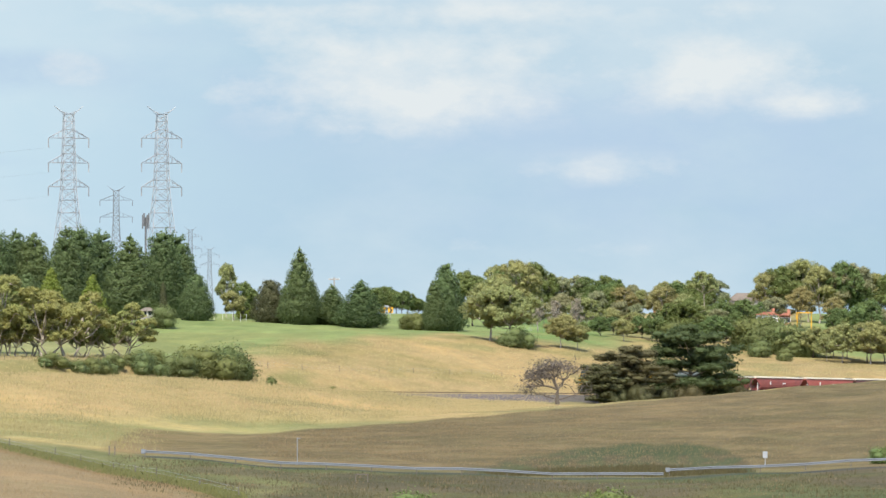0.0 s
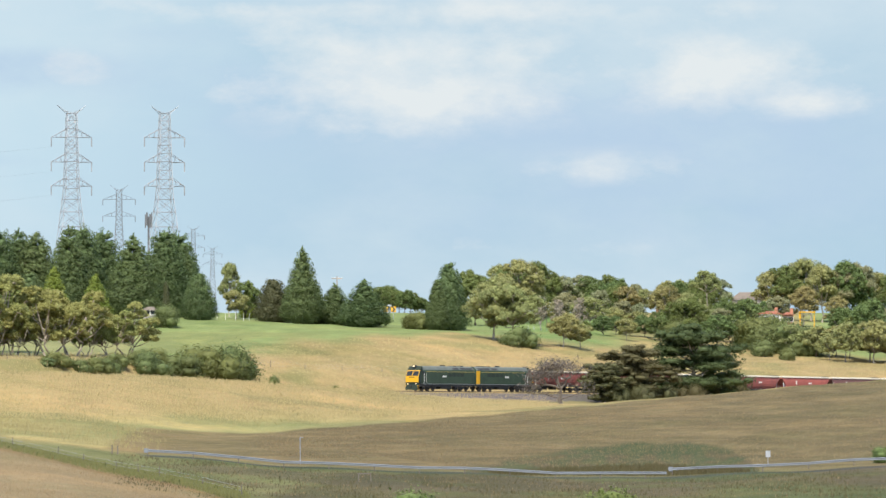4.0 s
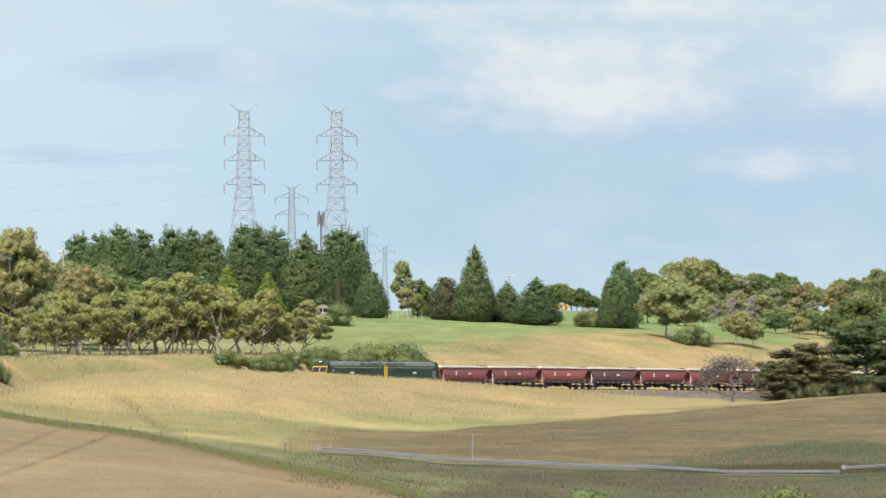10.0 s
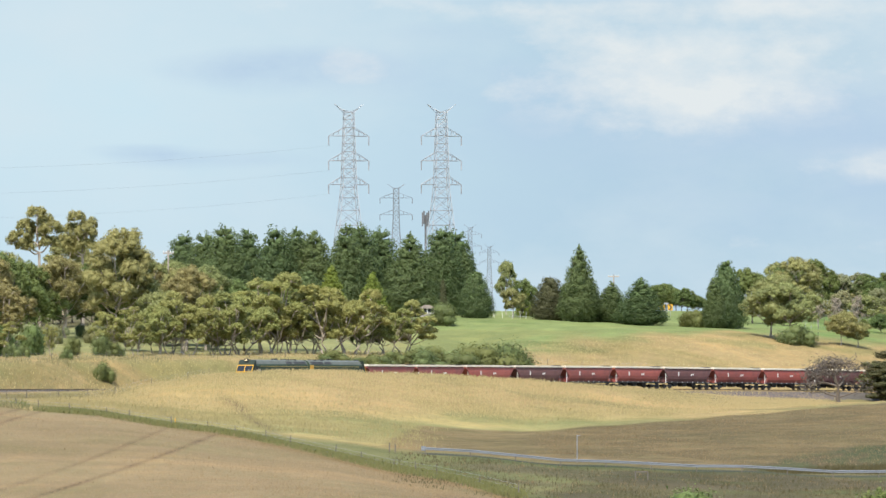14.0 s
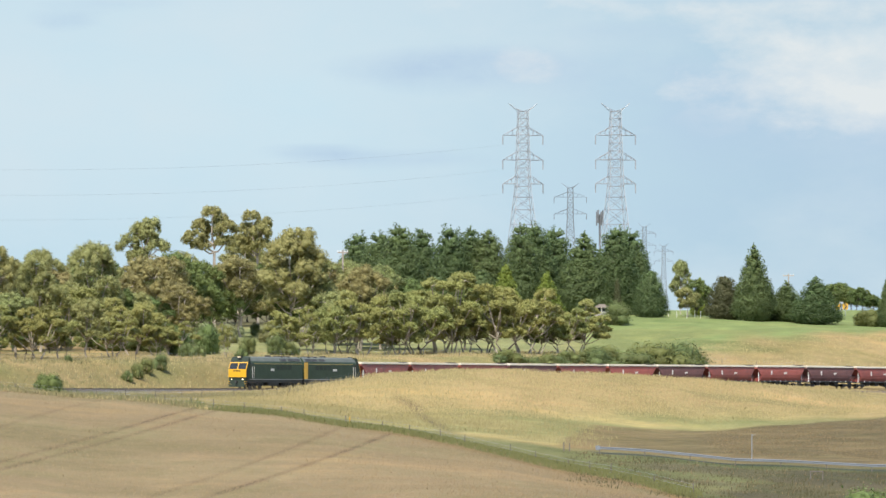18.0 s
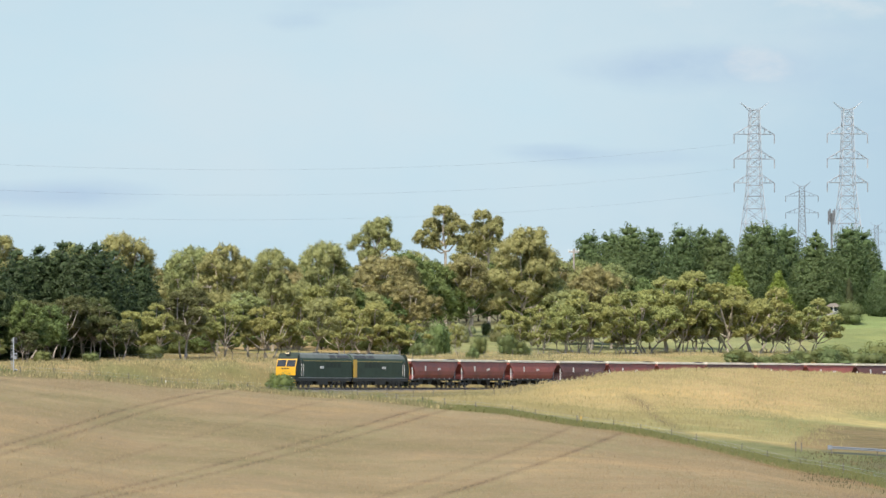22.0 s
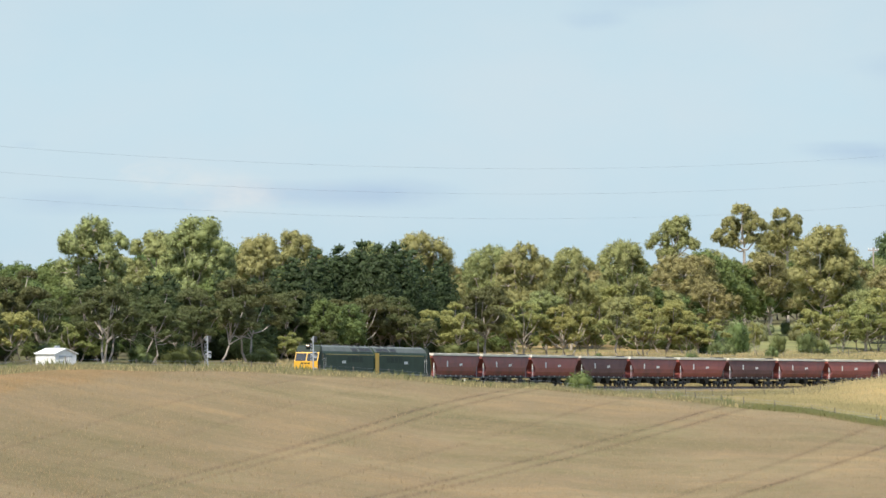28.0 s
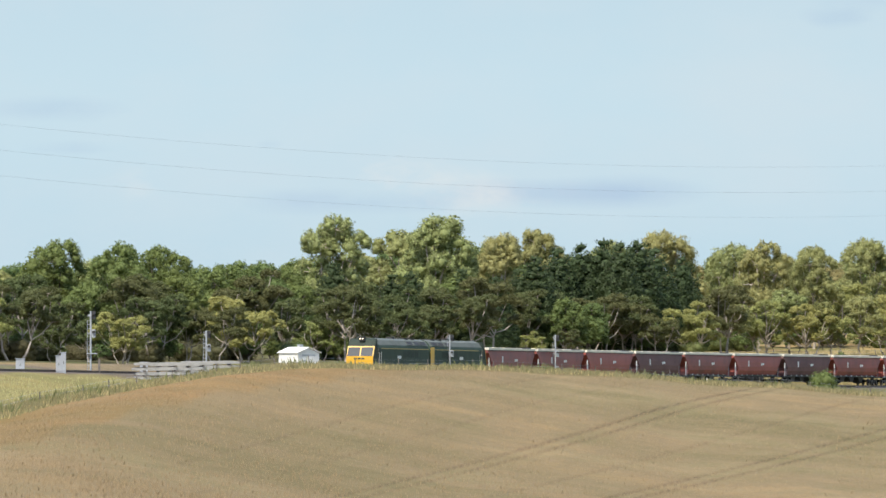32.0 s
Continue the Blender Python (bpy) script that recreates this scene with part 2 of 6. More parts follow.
valley_l = line(((-3000, 740), (-2172, 706), (-1900, 692), (-1670, 690), (-1372, 688), (-1100, 694), (-800, 706), (-516, 717), (-316, 736), (-116, 760), (84, 786), (258, 810), (527, 829),
                 (784, 843), (1030, 850), (1250, 846), (1568, 830), (2400, 800)))
slope_l = line(((-3000, 678), (-2172, 677), (-1900, 682), (-1670, 690), (-1000, 702), (-600, 706), (-450, 708), (-316, 718), (-116, 735), (100, 745), (300, 765), (430, 772), (600, 759), (800, 742), (1000, 725),
                (1200, 706), (1400, 687), (1568, 674), (2400, 640)))
slope_off = line(((-500, 15), (-300, 90), (100, 170), (400, 200), (800, 220), (1200, 230), (2400, 250)))
knoll_l = line(((-3000, 668), (-2172, 671), (-1900, 677), (-1720, 687), (-1550, 699), (-600, 703), (-450, 704), (-380, 706), (-319, 708), (-219, 686), (-119, 668), (-19, 662), (81, 661), (239, 668), (339, 673), (439, 679), (639, 695), (739, 703), (839, 709), (950, 713), (1200, 716), (2400, 716)))
knoll_off = line(((-500, 9), (-350, 25), (0, 50), (560, 50), (720, 22), (1100, 18), (2400, 18)))
bank_l = line(((-3000, 652), (-2172, 655), (-1670, 658), (-1316, 658), (-900, 650), (-500, 646), (-100, 641), (100, 639), (300, 643), (450, 657), (600, 668), (900, 674), (1200, 668), (2400, 660)))
rise_l = line(((-3000, 648), (-2172, 650), (-1316, 646), (-900, 638), (-500, 632), (-100, 630), (100, 628), (250, 630), (350, 634), (420, 618), (520, 607), (620, 598), (800, 598), (1000, 609), (1200, 636), (2400, 636)))
far_l = line(((-3000, 620), (-1316, 612), (-800, 590), (-400, 578), (0, 573), (300, 566), (500, 573), (700, 578), (900, 584), (1100, 590), (2400, 588)))


def profile(b):
    """Distances and levels of the land along the bearing b."""
    b = np.clip(b, -3000, 2400)
    t, c = track_r(b), rail_level(b)
    v = valley_r(b)
    s = np.maximum(t - slope_off(b), v + 20)
    k = np.maximum(t - knoll_off(b), s + 4)
    r = [np.full_like(b, 0.01), np.full_like(b, 60.0), crest_r(b) * 0.6, crest_r(b), v, s, k, t - 3.2, t + 3.2, t + 26, t + 95]
    far = np.maximum(1000, t + 190)
    r += [far, far + 450, far + 1200, np.full_like(b, 4900.0)]
    q = [np.full_like(b, LEVEL + 1.7 / 0.01 * U), np.full_like(b, LEVEL + 3.6 / 60 * U), crest_l(b) * 0.25 + 0.75 * 980, crest_l(b), valley_l(b), slope_l(b), knoll_l(b), c + 5, c + 5, bank_l(b), rise_l(b),
         far_l(b), np.full_like(b, 556.0), np.full_like(b, 562.0), np.full_like(b, 590.0)]
    return np.array(r), np.array([EYE + (LEVEL - a) / U * d for a, d in zip(q, r)])


def pchip(x, y, xi):
    """Monotone cubic through (x, y), at xi."""
    h, d = np.diff(x), np.diff(y) / np.diff(x)
    m = np.zeros_like(y)
    same = d[1:] * d[:-1] > 0
    w1, w2 = 2 * h[1:] + h[:-1], h[1:] + 2 * h[:-1]
    with np.errstate(divide="ignore", invalid="ignore"):
        m[1:-1] = np.where(same, (w1 + w2) / (w1 / d[:-1] + w2 / d[1:]), 0)
    m[0], m[-1] = d[0], d[-1]
    i = np.clip(np.searchsorted(x, xi) - 1, 0, len(h) - 1)
    s = (xi - x[i]) / h[i]
    return ((1 + 2 * s) * (1 - s) ** 2 * y[i] + s * (1 - s) ** 2 * h[i] * m[i] + s * s * (3 - 2 * s) * y[i + 1] + s * s * (s - 1) * h[i] * m[i + 1])


def ripple(x, y):
    return 0.10 * np.sin(x * 0.21 + 1.3 * np.sin(y * 0.05)) * np.sin(y * 0.083 + x * 0.031) + 0.07 * np.sin(x * 0.53 + y * 0.11)


GRID = {}


def patches(x, y, size, seed):
    """Smooth random patches of about that many metres, from 0 to 1."""
    g = np.random.default_rng(seed).random((64, 64))
    u, v = x / size + 1000.0, y / size + 1000.0
    i, j = np.floor(u).astype(int), np.floor(v).astype(int)
    a, b = u - i, v - j
    a, b = a * a * (3 - 2 * a), b * b * (3 - 2 * b)
    at_ = lambda m, n: g[m % 64, n % 64]
    return (at_(i, j) * (1 - a) + at_(i + 1, j) * a) * (1 - b) + (at_(i, j + 1) * (1 - a) + at_(i + 1, j + 1) * a) * b


def land(b, r):
    """Height of the ground sheet at a bearing and distance."""
    gb, gr, z = GRID["b"], GRID["r"], GRID["z"]
    i, j = np.clip(np.searchsorted(gb, b) - 1, 0, len(gb) - 2), np.clip(np.searchsorted(gr, r) - 1, 0, len(gr) - 2)
    u, v = (b - gb[i]) / (gb[i + 1] - gb[i]), (r - gr[j]) / (gr[j + 1] - gr[j])
    return (z[i, j] * (1 - u) + z[i + 1, j] * u) * (1 - v) + (z[i, j + 1] * (1 - u) + z[i + 1, j + 1] * u) * v


def spot(b, r):
    a = (b - AHEAD) / U
    return r * math.sin(a), r * math.cos(a)


def on_land(b, r, dz=0.0):
    return Vector((*spot(b, r), float(land(b, r)) + dz))


def height(units, r):
    return units * r / U


def build_ground():
    mid = np.arange(-2500, 1900, 6.0)
    b = np.concatenate([np.linspace(-24349, -2600, 90), mid, np.linspace(2000, 25916, 90)])
    r = np.concatenate([np.geomspace(0.01, 190, 26)[:-1], np.arange(190, 440, 2.5), np.arange(440, 1120, 3.2), np.geomspace(1120, 4900, 40)])
    P, Z = profile(b)
    nb, nr = len(b), len(r)
    bb, rr = np.meshgrid(b, r, indexing="ij")
    z = np.array([pchip(P[:, i], Z[:, i], r) for i in range(nb)])
    x, y = rr * np.sin((bb - AHEAD) / U), rr * np.cos((bb - AHEAD) / U)
    tr = track_r(np.clip(bb, -3000, 2400))
    z += np.clip((abs(rr - tr) - 5) / 10, 0, 1) * np.clip(rr / 300, 0, 1) * ripple(x, y)
    GRID.update(b=b, r=r, z=z)
    verts = np.stack([x, y, z], -1).reshape(-1, 3)
    i, j = np.meshgrid(np.arange(nb - 1), np.arange(nr - 1), indexing="ij")
    a = (i * nr + j).ravel()
    faces = np.stack([a, a + nr, a + nr + 1, a + 1], -1)
    me = mesh_np("ground", verts, faces, ground_material())
    me.polygons.foreach_set("use_smooth", np.ones(len(faces), dtype=bool))
    # what grows or lies on the ground
    bc = np.clip(bb, -3000, 2400)
    rc, rv = crest_r(bc), valley_r(bc)
    rs_ = np.maximum(tr - slope_off(bc), rv + 20)
    wob = 6 * np.sin(bb * 0.013) + 4 * np.sin(bb * 0.041 + rr * 0.03)
    def soft(v, w):
        return np.clip(v / w + 0.5, 0, 1)[..., None]
    stubble, straw, verge = np.array((0.178, 0.131, 0.070)), np.array((0.264, 0.188, 0.084)), np.array((0.128, 0.122, 0.050))
    brown, pasture, lime = np.array((0.104, 0.079, 0.038)), np.array((0.146, 0.176, 0.062)), np.array((0.185, 0.182, 0.066))
    stone, rust, litter, dust = np.array((0.112, 0.094, 0.087)), np.array((0.195, 0.122, 0.052)), np.array((0.095, 0.083, 0.042)), np.array((0.118, 0.092, 0.072))
    c = np.broadcast_to(stubble, (nb, nr, 3)).copy()
    def lay(col, mask):
        c[:] = c * (1 - mask) + col * mask
    lv = LEVEL - (z - EYE) / rr * U
    for b0, bend, k in ((-990, 3.0, 0.5), (-940, 3.0, 0.4), (-470, 3.2, 0.5), (-415, 3.2, 0.45), (-13, 2.1, 0.6), (-130, 2.0, 0.35), (-1480, 3.2, 0.25), (-700, 3.1, 0.25), (-1250, 3.1, 0.2)):
        mid_ = b0 - bend * (lv - 730) - 0.004 * (lv - 730) ** 2 + 0.03 * np.clip(745 - lv, 0, 80) ** 2
        lay(np.array((0.080, 0.050, 0.027)), np.exp(-((bb - mid_) / 7) ** 2)[..., None] * min(0.95, k * 1.7))
        lay(np.array((0.189, 0.162, 0.077)), np.exp(-((bb - mid_ - 26) / 16) ** 2)[..., None] * k * 0.5)
    # ochre headland round the field on the left
    lay(rust, soft(crest_l(bc) + np.interp(bb, (-2172, -1900, -1650, -1400), (52, 40, 22, 0)) + 5 * np.sin(bb * 0.05) - lv, 14) * soft(-1450 - bb, 150))
    lay(rust * 0.8, soft(rr - rc + 9, 4) * soft(bb + 160, 200))
    lay(verge, soft(rr - rc + 2, 5))
    lay(np.array((0.082, 0.088, 0.036)), soft(rr - rc + 1, 3) * soft(rc + 11 - rr, 6) * soft(bb + 420, 150))
    # road verge on the right: same grass colour, darkened to paint in cloud shade
    lay(verge * 0.55, soft(bb - 420 + (300 - rr) * 2, 60) * soft(rr - 150, 20))
    lay(lime * 0.5 + straw * 0.32, soft(rr - rc - 6, 14) * soft(-1700 - bb, 150))
    # the knoll, straw on top and greener at its foot
    lay(lime * 0.3 + straw * 0.6, soft(rr - rv - 8 + wob, 20) * soft(bb + 480, 200))
    lay(straw, soft(rr - (rs_ + tr - 50) / 2 + 25 + 2 * wob, 60) * soft(bb + 520, 200))
    tuft = patches(x, y, 9.0, 3) * 0.5 + patches(x, y, 24.0, 4) * 0.5
    on_knoll = soft(rr - rv - 12, 14) * soft(tr - 8 - rr, 6) * soft(bb + 420, 120)
    lay(np.array((0.292, 0.209, 0.096)), soft(tuft - 0.54, 0.10) * on_knoll * 0.75)
    lay(np.array((0.150, 0.136, 0.058)), soft(0.45 - tuft, 0.10) * on_knoll * (0.35 + 0.5 * soft(lv - 705, 40)))
    lay(np.array((0.205, 0.205, 0.078)), soft(lv - 735, 25) * soft(bb + 250, 200) * on_knoll * soft(620 - bb, 200) * 0.45)
    lay(lime * 0.6 + straw * 0.42, on_knoll * soft(10 - bb, 140) * (0.35 + 0.4 * soft(0.55 - tuft, 0.2)))
    # mown field on the right
    lay(brown, soft(rr - rv - 9 - 22 * np.exp(-((bb - 1120) / 190) ** 2) + wob * 0.3, 8) * soft(rs_ + 6 - rr + 0.4 * wob, 5) * soft(bb - 185 - (rr - rv) * 0.35, 26))
    lay(straw * 0.38 + brown * 0.55, soft(rr - rv - 9, 8) * soft(rs_ + 6 - rr + 0.4 * wob, 5) * soft(bb - 185 - (rr - rv) * 0.35, 26) * np.clip((620 - bb) / 400, 0, 1)[..., None])
    rows_ = patches(bb + 2.2 * lv, lv * 26, 66, 11) * 0.6 + patches(bb + 2.2 * lv, lv * 22, 30, 12) * 0.4
    rows_ = np.clip((rows_ - 0.5) * 2.6 + 0.5, 0, 1)
    lay(brown * 1.6, (rows_ ** 2)[..., None] * 0.5 * soft(rr - rv - 12, 8) * soft(rs_ + 2 - rr, 10) * soft(bb - 330, 90))
    lay(brown * 0.6 + verge * 0.15, ((1 - rows_) ** 2)[..., None] * 0.5 * soft(rr - rv - 12, 8) * soft(rs_ + 2 - rr, 10) * soft(bb - 330, 90))
    lay(np.array((0.153, 0.068, 0.032)), np.exp(-((bb - 1100) / 14) ** 2 - ((rr - rv - 18) / 3) ** 2)[..., None] * 0.8)
    mound = soft(lv - np.interp(bb, (800, 830, 900, 1000, 1100, 1200, 1285, 1320, 1345), (860, 830, 816, 799, 787, 786, 795, 815, 850)) - 2 * np.sin(bb * 0.06), 6) * soft(843 - lv, 8) * soft(rr - rv - 7, 3)
    mound = mound * soft(patches(bb, lv * 5, 26, 13) + 0.1, 0.5)
    lay(np.array((0.072, 0.058, 0.029)), mound)
    lay(np.array((0.052, 0.060, 0.025)), mound * soft(patches(bb, lv * 4, 22, 14) - 0.38, 0.3) * 0.9)
    lay(np.array((0.046, 0.055, 0.021)), mound * soft(802 - lv, 12) * 0.8)
    gully = -98 + 1.35 * (lv - 708) + 5 * np.sin(lv * 0.15)
    lay(np.array((0.085, 0.060, 0.032)), np.exp(-((bb - gully) / 12) ** 2)[..., None] * soft(lv - 708, 16) * soft(768 - lv, 20) * soft(rr - rv, 10) * 0.8)
    lay(np.array((0.041, 0.041, 0.041)), soft(2.6 - abs(rr - rv - 4.5), 1.0) * soft(bb - 250, 30))
    # behind the line
    lay(straw * 0.92 + verge * 0.1, soft(rr - tr - 5, 6))
    lay(verge * 0.6 + rust * 0.5, soft(rr - tr - 4, 3) * soft(tr + 24 - rr, 10) * soft(-70 - bb, 120) * 0.8)
    lay(pasture, soft(rr - tr - 105 + 2 * wob, 25) * soft(bb - 250, 60) * (1 - 0.85 * soft(bb - 1085, 60) * soft(1420 - bb, 50)))
    lay(np.array((0.112, 0.165, 0.048)), soft(rr - tr - 110 + wob, 12) * np.exp(-((bb - 985) / 95) ** 2)[..., None] * 0.9)
    lay(straw, soft(rr - tr - 60, 20) * soft(200 - bb, 60))
    lay(pasture, soft(rr - tr - 66 + wob, 25) * soft(500 - bb, 90) * soft(bb - 215, 40))
    lay(litter, soft(rr - tr - 30, 20) * soft(-1050 - bb, 160))
    lay(litter, soft(rr - tr - 175, 30) * soft(150 - bb, 160) * (1 - soft(tr + 290 - rr, 40) * soft(bb + 540, 60) * soft(-200 - bb, 60)))
    lay(straw, soft(rr - tr - 95, 20) * soft(tr + 260 - rr, 40) * np.exp(-((bb + 640) / 300) ** 2)[..., None])
    lay(dust, soft(rr - tr + 12 + 0.5 * wob, 6) * soft(tr + 30 - rr, 10) * soft(-1790 - bb, 60))
    behind = soft(rr - tr - 8, 8) * soft(tr + 230 - rr, 40)
    lay(np.array((0.250, 0.185, 0.090)), soft(tuft - 0.57, 0.12) * behind * soft(tr + 95 - rr, 30) * 0.5)
    lay(np.array((0.135, 0.138, 0.052)), soft(0.42 - tuft, 0.12) * behind * 0.55)
    worn = patches(x, y, 5.0, 7) * 0.4 + patches(x, y, 16.0, 8) * 0.6
    in_field = soft(rc - 4 - rr, 6)
    lay(np.array((0.225, 0.175, 0.092)), soft(worn - 0.6, 0.12) * in_field * 0.32)
    lay(np.array((0.150, 0.118, 0.056)), soft(0.40 - worn, 0.12) * in_field * 0.25)
    rough = soft(bb - 300, 120) * soft(rv + 4 - rr, 6)
    lay(np.array((0.060, 0.072, 0.027)), soft(0.45 - tuft, 0.2) * rough * 0.7)
    lay(np.array((0.075, 0.058, 0.036)), soft(tuft - 0.58, 0.15) * rough * 0.7)
    lay(np.array((0.175, 0.176, 0.074)), soft(rr - tr - 60, 14) * soft(tr + 290 - rr, 40) * soft(bb + 520, 60) * soft(215 - bb, 60))
    lay(stone, soft(rr - tr + np.interp(bb, (500, 600, 740), (6.0, 11.0, 17.0)), 1.5) * soft(tr + 2.9 - rr, 1.2))
    fibre = patches(bb, lv * 9, 34, 21) * 0.5 + patches(bb, lv * 12, 14, 22) * 0.5
    c *= (1 + (0.34 - 0.26 * in_field[..., 0]) * (fibre - 0.5) * np.clip((rr - 150) / 100, 0, 1))[..., None]
    att = me.attributes.new("cover", "FLOAT_COLOR", "POINT")
    att.data.foreach_set("color", np.concatenate([c, np.ones((nb, nr, 1))], -1).astype(np.float32).ravel())
    ob = new("ground", me)
    return tagged(ob, "rolling farmland of dry grass, stubble, mown field and green pasture", "ground", kind="structure")


def ground_material():
    m, n, l, p = material("ground")
    co = n.new("ShaderNodeTexCoord").outputs["Object"]
    at = n.new("ShaderNodeAttribute")
    at.attribute_name = "cover"
    big, mid, fine = noise_out(n, l, 0.022, 5, 0.6, co), noise_out(n, l, 0.16, 4, 0.65, co), noise_out(n, l, 1.4, 3, 0.7, co)
    v = math_node(n, l, "ADD", math_node(n, l, "MULTIPLY", big, 0.45), math_node(n, l, "ADD", math_node(n, l, "MULTIPLY", mid, 0.33), math_node(n, l, "MULTIPLY", fine, 0.22)))
    tone = ramp(n, l, v, ((0.34, (0.52, 0.60, 0.50)), (0.44, (0.82, 0.88, 0.80)), (0.52, (1, 1, 1)), (0.66, (1.42, 1.30, 1.14))))
    l.new(mix(n, l, 1.0, at.outputs["Color"], tone, "MULTIPLY"), p.inputs["Base Color"])
    p.inputs["Roughness"].default_value = 0.95
    p.inputs["Specular IOR Level"].default_value = 0.1
    k = n.new("ShaderNodeBump")
    k.inputs["Strength"].default_value, k.inputs["Distance"].default_value = 0.6, 0.5
    l.new(math_node(n, l, "ADD", mid, fine), k.inputs["Height"])
    l.new(k.outputs["Normal"], p.inputs["Normal"])
    return m


ground = build_ground()


# ---- sky beyond the hills ----
def build_sky():
    """A far arc of sky with soft heaps and streaks of cloud."""
    b, v = np.linspace(-3600, 3000, 400), np.linspace(900, -700, 140)
    bb, vv = np.meshgrid(b, v, indexing="ij")
    d = 4850.0
    x, y, z = d * np.sin((bb - AHEAD) / U), d * np.cos((bb - AHEAD) / U), EYE + (LEVEL - vv) / U * d
    nb, nv = bb.shape
    i, j = np.meshgrid(np.arange(nb - 1), np.arange(nv - 1), indexing="ij")
    a = (i * nv + j).ravel()
    m, n, l, p = material("sky_backdrop")
    n.remove(p)
    at = n.new("ShaderNodeAttribute")
    at.attribute_name = "sky"
    co = n.new("ShaderNodeTexCoord").outputs["Object"]
    mp = n.new("ShaderNodeMapping")
    mp.inputs["Scale"].default_value = (1, 1, 2.0)
    l.new(co, mp.inputs["Vector"])
    warp = noise_out(n, l, 0.0052, 8, 0.62, mp.outputs["Vector"])
    veil = noise_out(n, l, 0.0019, 7, 0.6, mp.outputs["Vector"])
    sep = n.new("ShaderNodeSeparateColor")
    l.new(at.outputs["Color"], sep.inputs[0])
    heap = math_node(n, l, "ADD", sep.outputs[0], math_node(n, l, "MULTIPLY", math_node(n, l, "SUBTRACT", warp, 0.53), 4.2))
    heap = math_node(n, l, "MULTIPLY", heap, math_node(n, l, "MINIMUM", math_node(n, l, "MULTIPLY", sep.outputs[0], 3.0), 1.0))
    streak = math_node(n, l, "MULTIPLY", sep.outputs[1], math_node(n, l, "MULTIPLY", math_node(n, l, "SUBTRACT", warp, 0.2), 2.6))
    base = mix(n, l, sep.outputs[2], (0.462, 0.635, 0.765), (0.60, 0.775, 0.87))
    base = mix(n, l, ramp(n, l, veil, ((0.38, (0, 0, 0)), (0.66, (0.75, 0.75, 0.75)))), base, (0.67, 0.78, 0.845))
    base = mix(n, l, ramp(n, l, streak, ((0.15, (0, 0, 0)), (1.0, (0.85, 0.85, 0.85)))), base, (0.47, 0.62, 0.79))
    col = mix(n, l, ramp(n, l, heap, ((0.05, (0, 0, 0)), (0.5, (0.45, 0.45, 0.45)), (1.0, (0.95, 0.95, 0.95)))), base, (0.78, 0.83, 0.845))
    e = n.new("ShaderNodeEmission")
    e.inputs["Strength"].default_value = 0.515
    l.new(col, e.inputs["Color"])
    l.new(e.outputs[0], n["Material Output"].inputs["Surface"])
    me = mesh_np("sky_backdrop", np.stack([x, y, z], -1).reshape(-1, 3), np.stack([a, a + 1, a + nv + 1, a + nv], -1), m)
    heaps = ((700, 125, 270, 85, 1.0), (560, 90, 90, 50, 0.5), (690, 190, 120, 50, 0.5), (1280, 130, 230, 62, 0.85), (1120, 300, 150, 30, 0.3), (1000, 300, 240, 26, 0.2), (1440, 185, 90, 22, 0.6), (900, 440, 330, 26, 0.3),
             (120, 125, 70, 40, 0.55), (360, 165, 60, 20, 0.5), (-1500, 322, 110, 30, 0.5), (-1330, 360, 200, 40, 0.35), (-1960, 330, 130, 40, 0.3), (-820, 365, 120, 26, 0.3), (700, 15, 900, 22, 0.45))
    streaks = ((20, 130, 220, 34, 1.0), (60, 110, 120, 20, 0.5), (-130, 288, 150, 15, 1.0), (-240, 272, 110, 10, 0.8), (-690, 45, 60, 18, 0.8), (-600, 12, 160, 16, 0.5), (-1040, 352, 120, 26, 0.9), (-1180, 356, 90, 20, 0.7), (-1600, 366, 120, 24, 0.8), (-1290, 350, 100, 20, 0.7), (-1430, 372, 90, 16, 0.6),
               (-2060, 205, 130, 22, 0.6), (-2050, 275, 90, 14, 0.6), (-1690, 265, 30, 12, 0.5), (700, 220, 500, 90, 0.75), (1300, 260, 420, 130, 0.75), (900, 380, 700, 70, 0.6), (300, 60, 160, 20, 0.4), (460, 140, 180, 60, 0.55), (1250, 195, 280, 40, 0.6))
    lay = []
    for group in (heaps, streaks):
        s = np.zeros_like(bb)
        for cb, cv, wb, wv, k in group:
            s += k * np.exp(-((bb - cb) / wb) ** 2 - ((vv - cv) / wv) ** 2)
        lay.append(np.clip(s, 0, 1))
    lay.append(np.clip((650 - bb) / 900, 0, 1) * np.clip(1.05 - abs(vv - 200) / 900, 0, 1))
    att = me.attributes.new("sky", "FLOAT_COLOR", "POINT")
    att.data.foreach_set("color", np.stack(lay + [np.ones_like(bb)], -1).astype(np.float32).ravel())
    return tagged(new("backdrop", me), "pale blue summer sky with soft white cloud", "sky", kind="structure")


build_sky()


# ---- plants ----
def _ball():
    bm = bmesh.new()
    bmesh.ops.create_icosphere(bm, subdivisions=1, radius=1.0)
    v, f = np.array([v.co[:] for v in bm.verts]), np.array([[x.index for x in p.verts] for p in bm.faces])
    bm.free()
    return v, f


BALL_V, BALL_F = _ball()


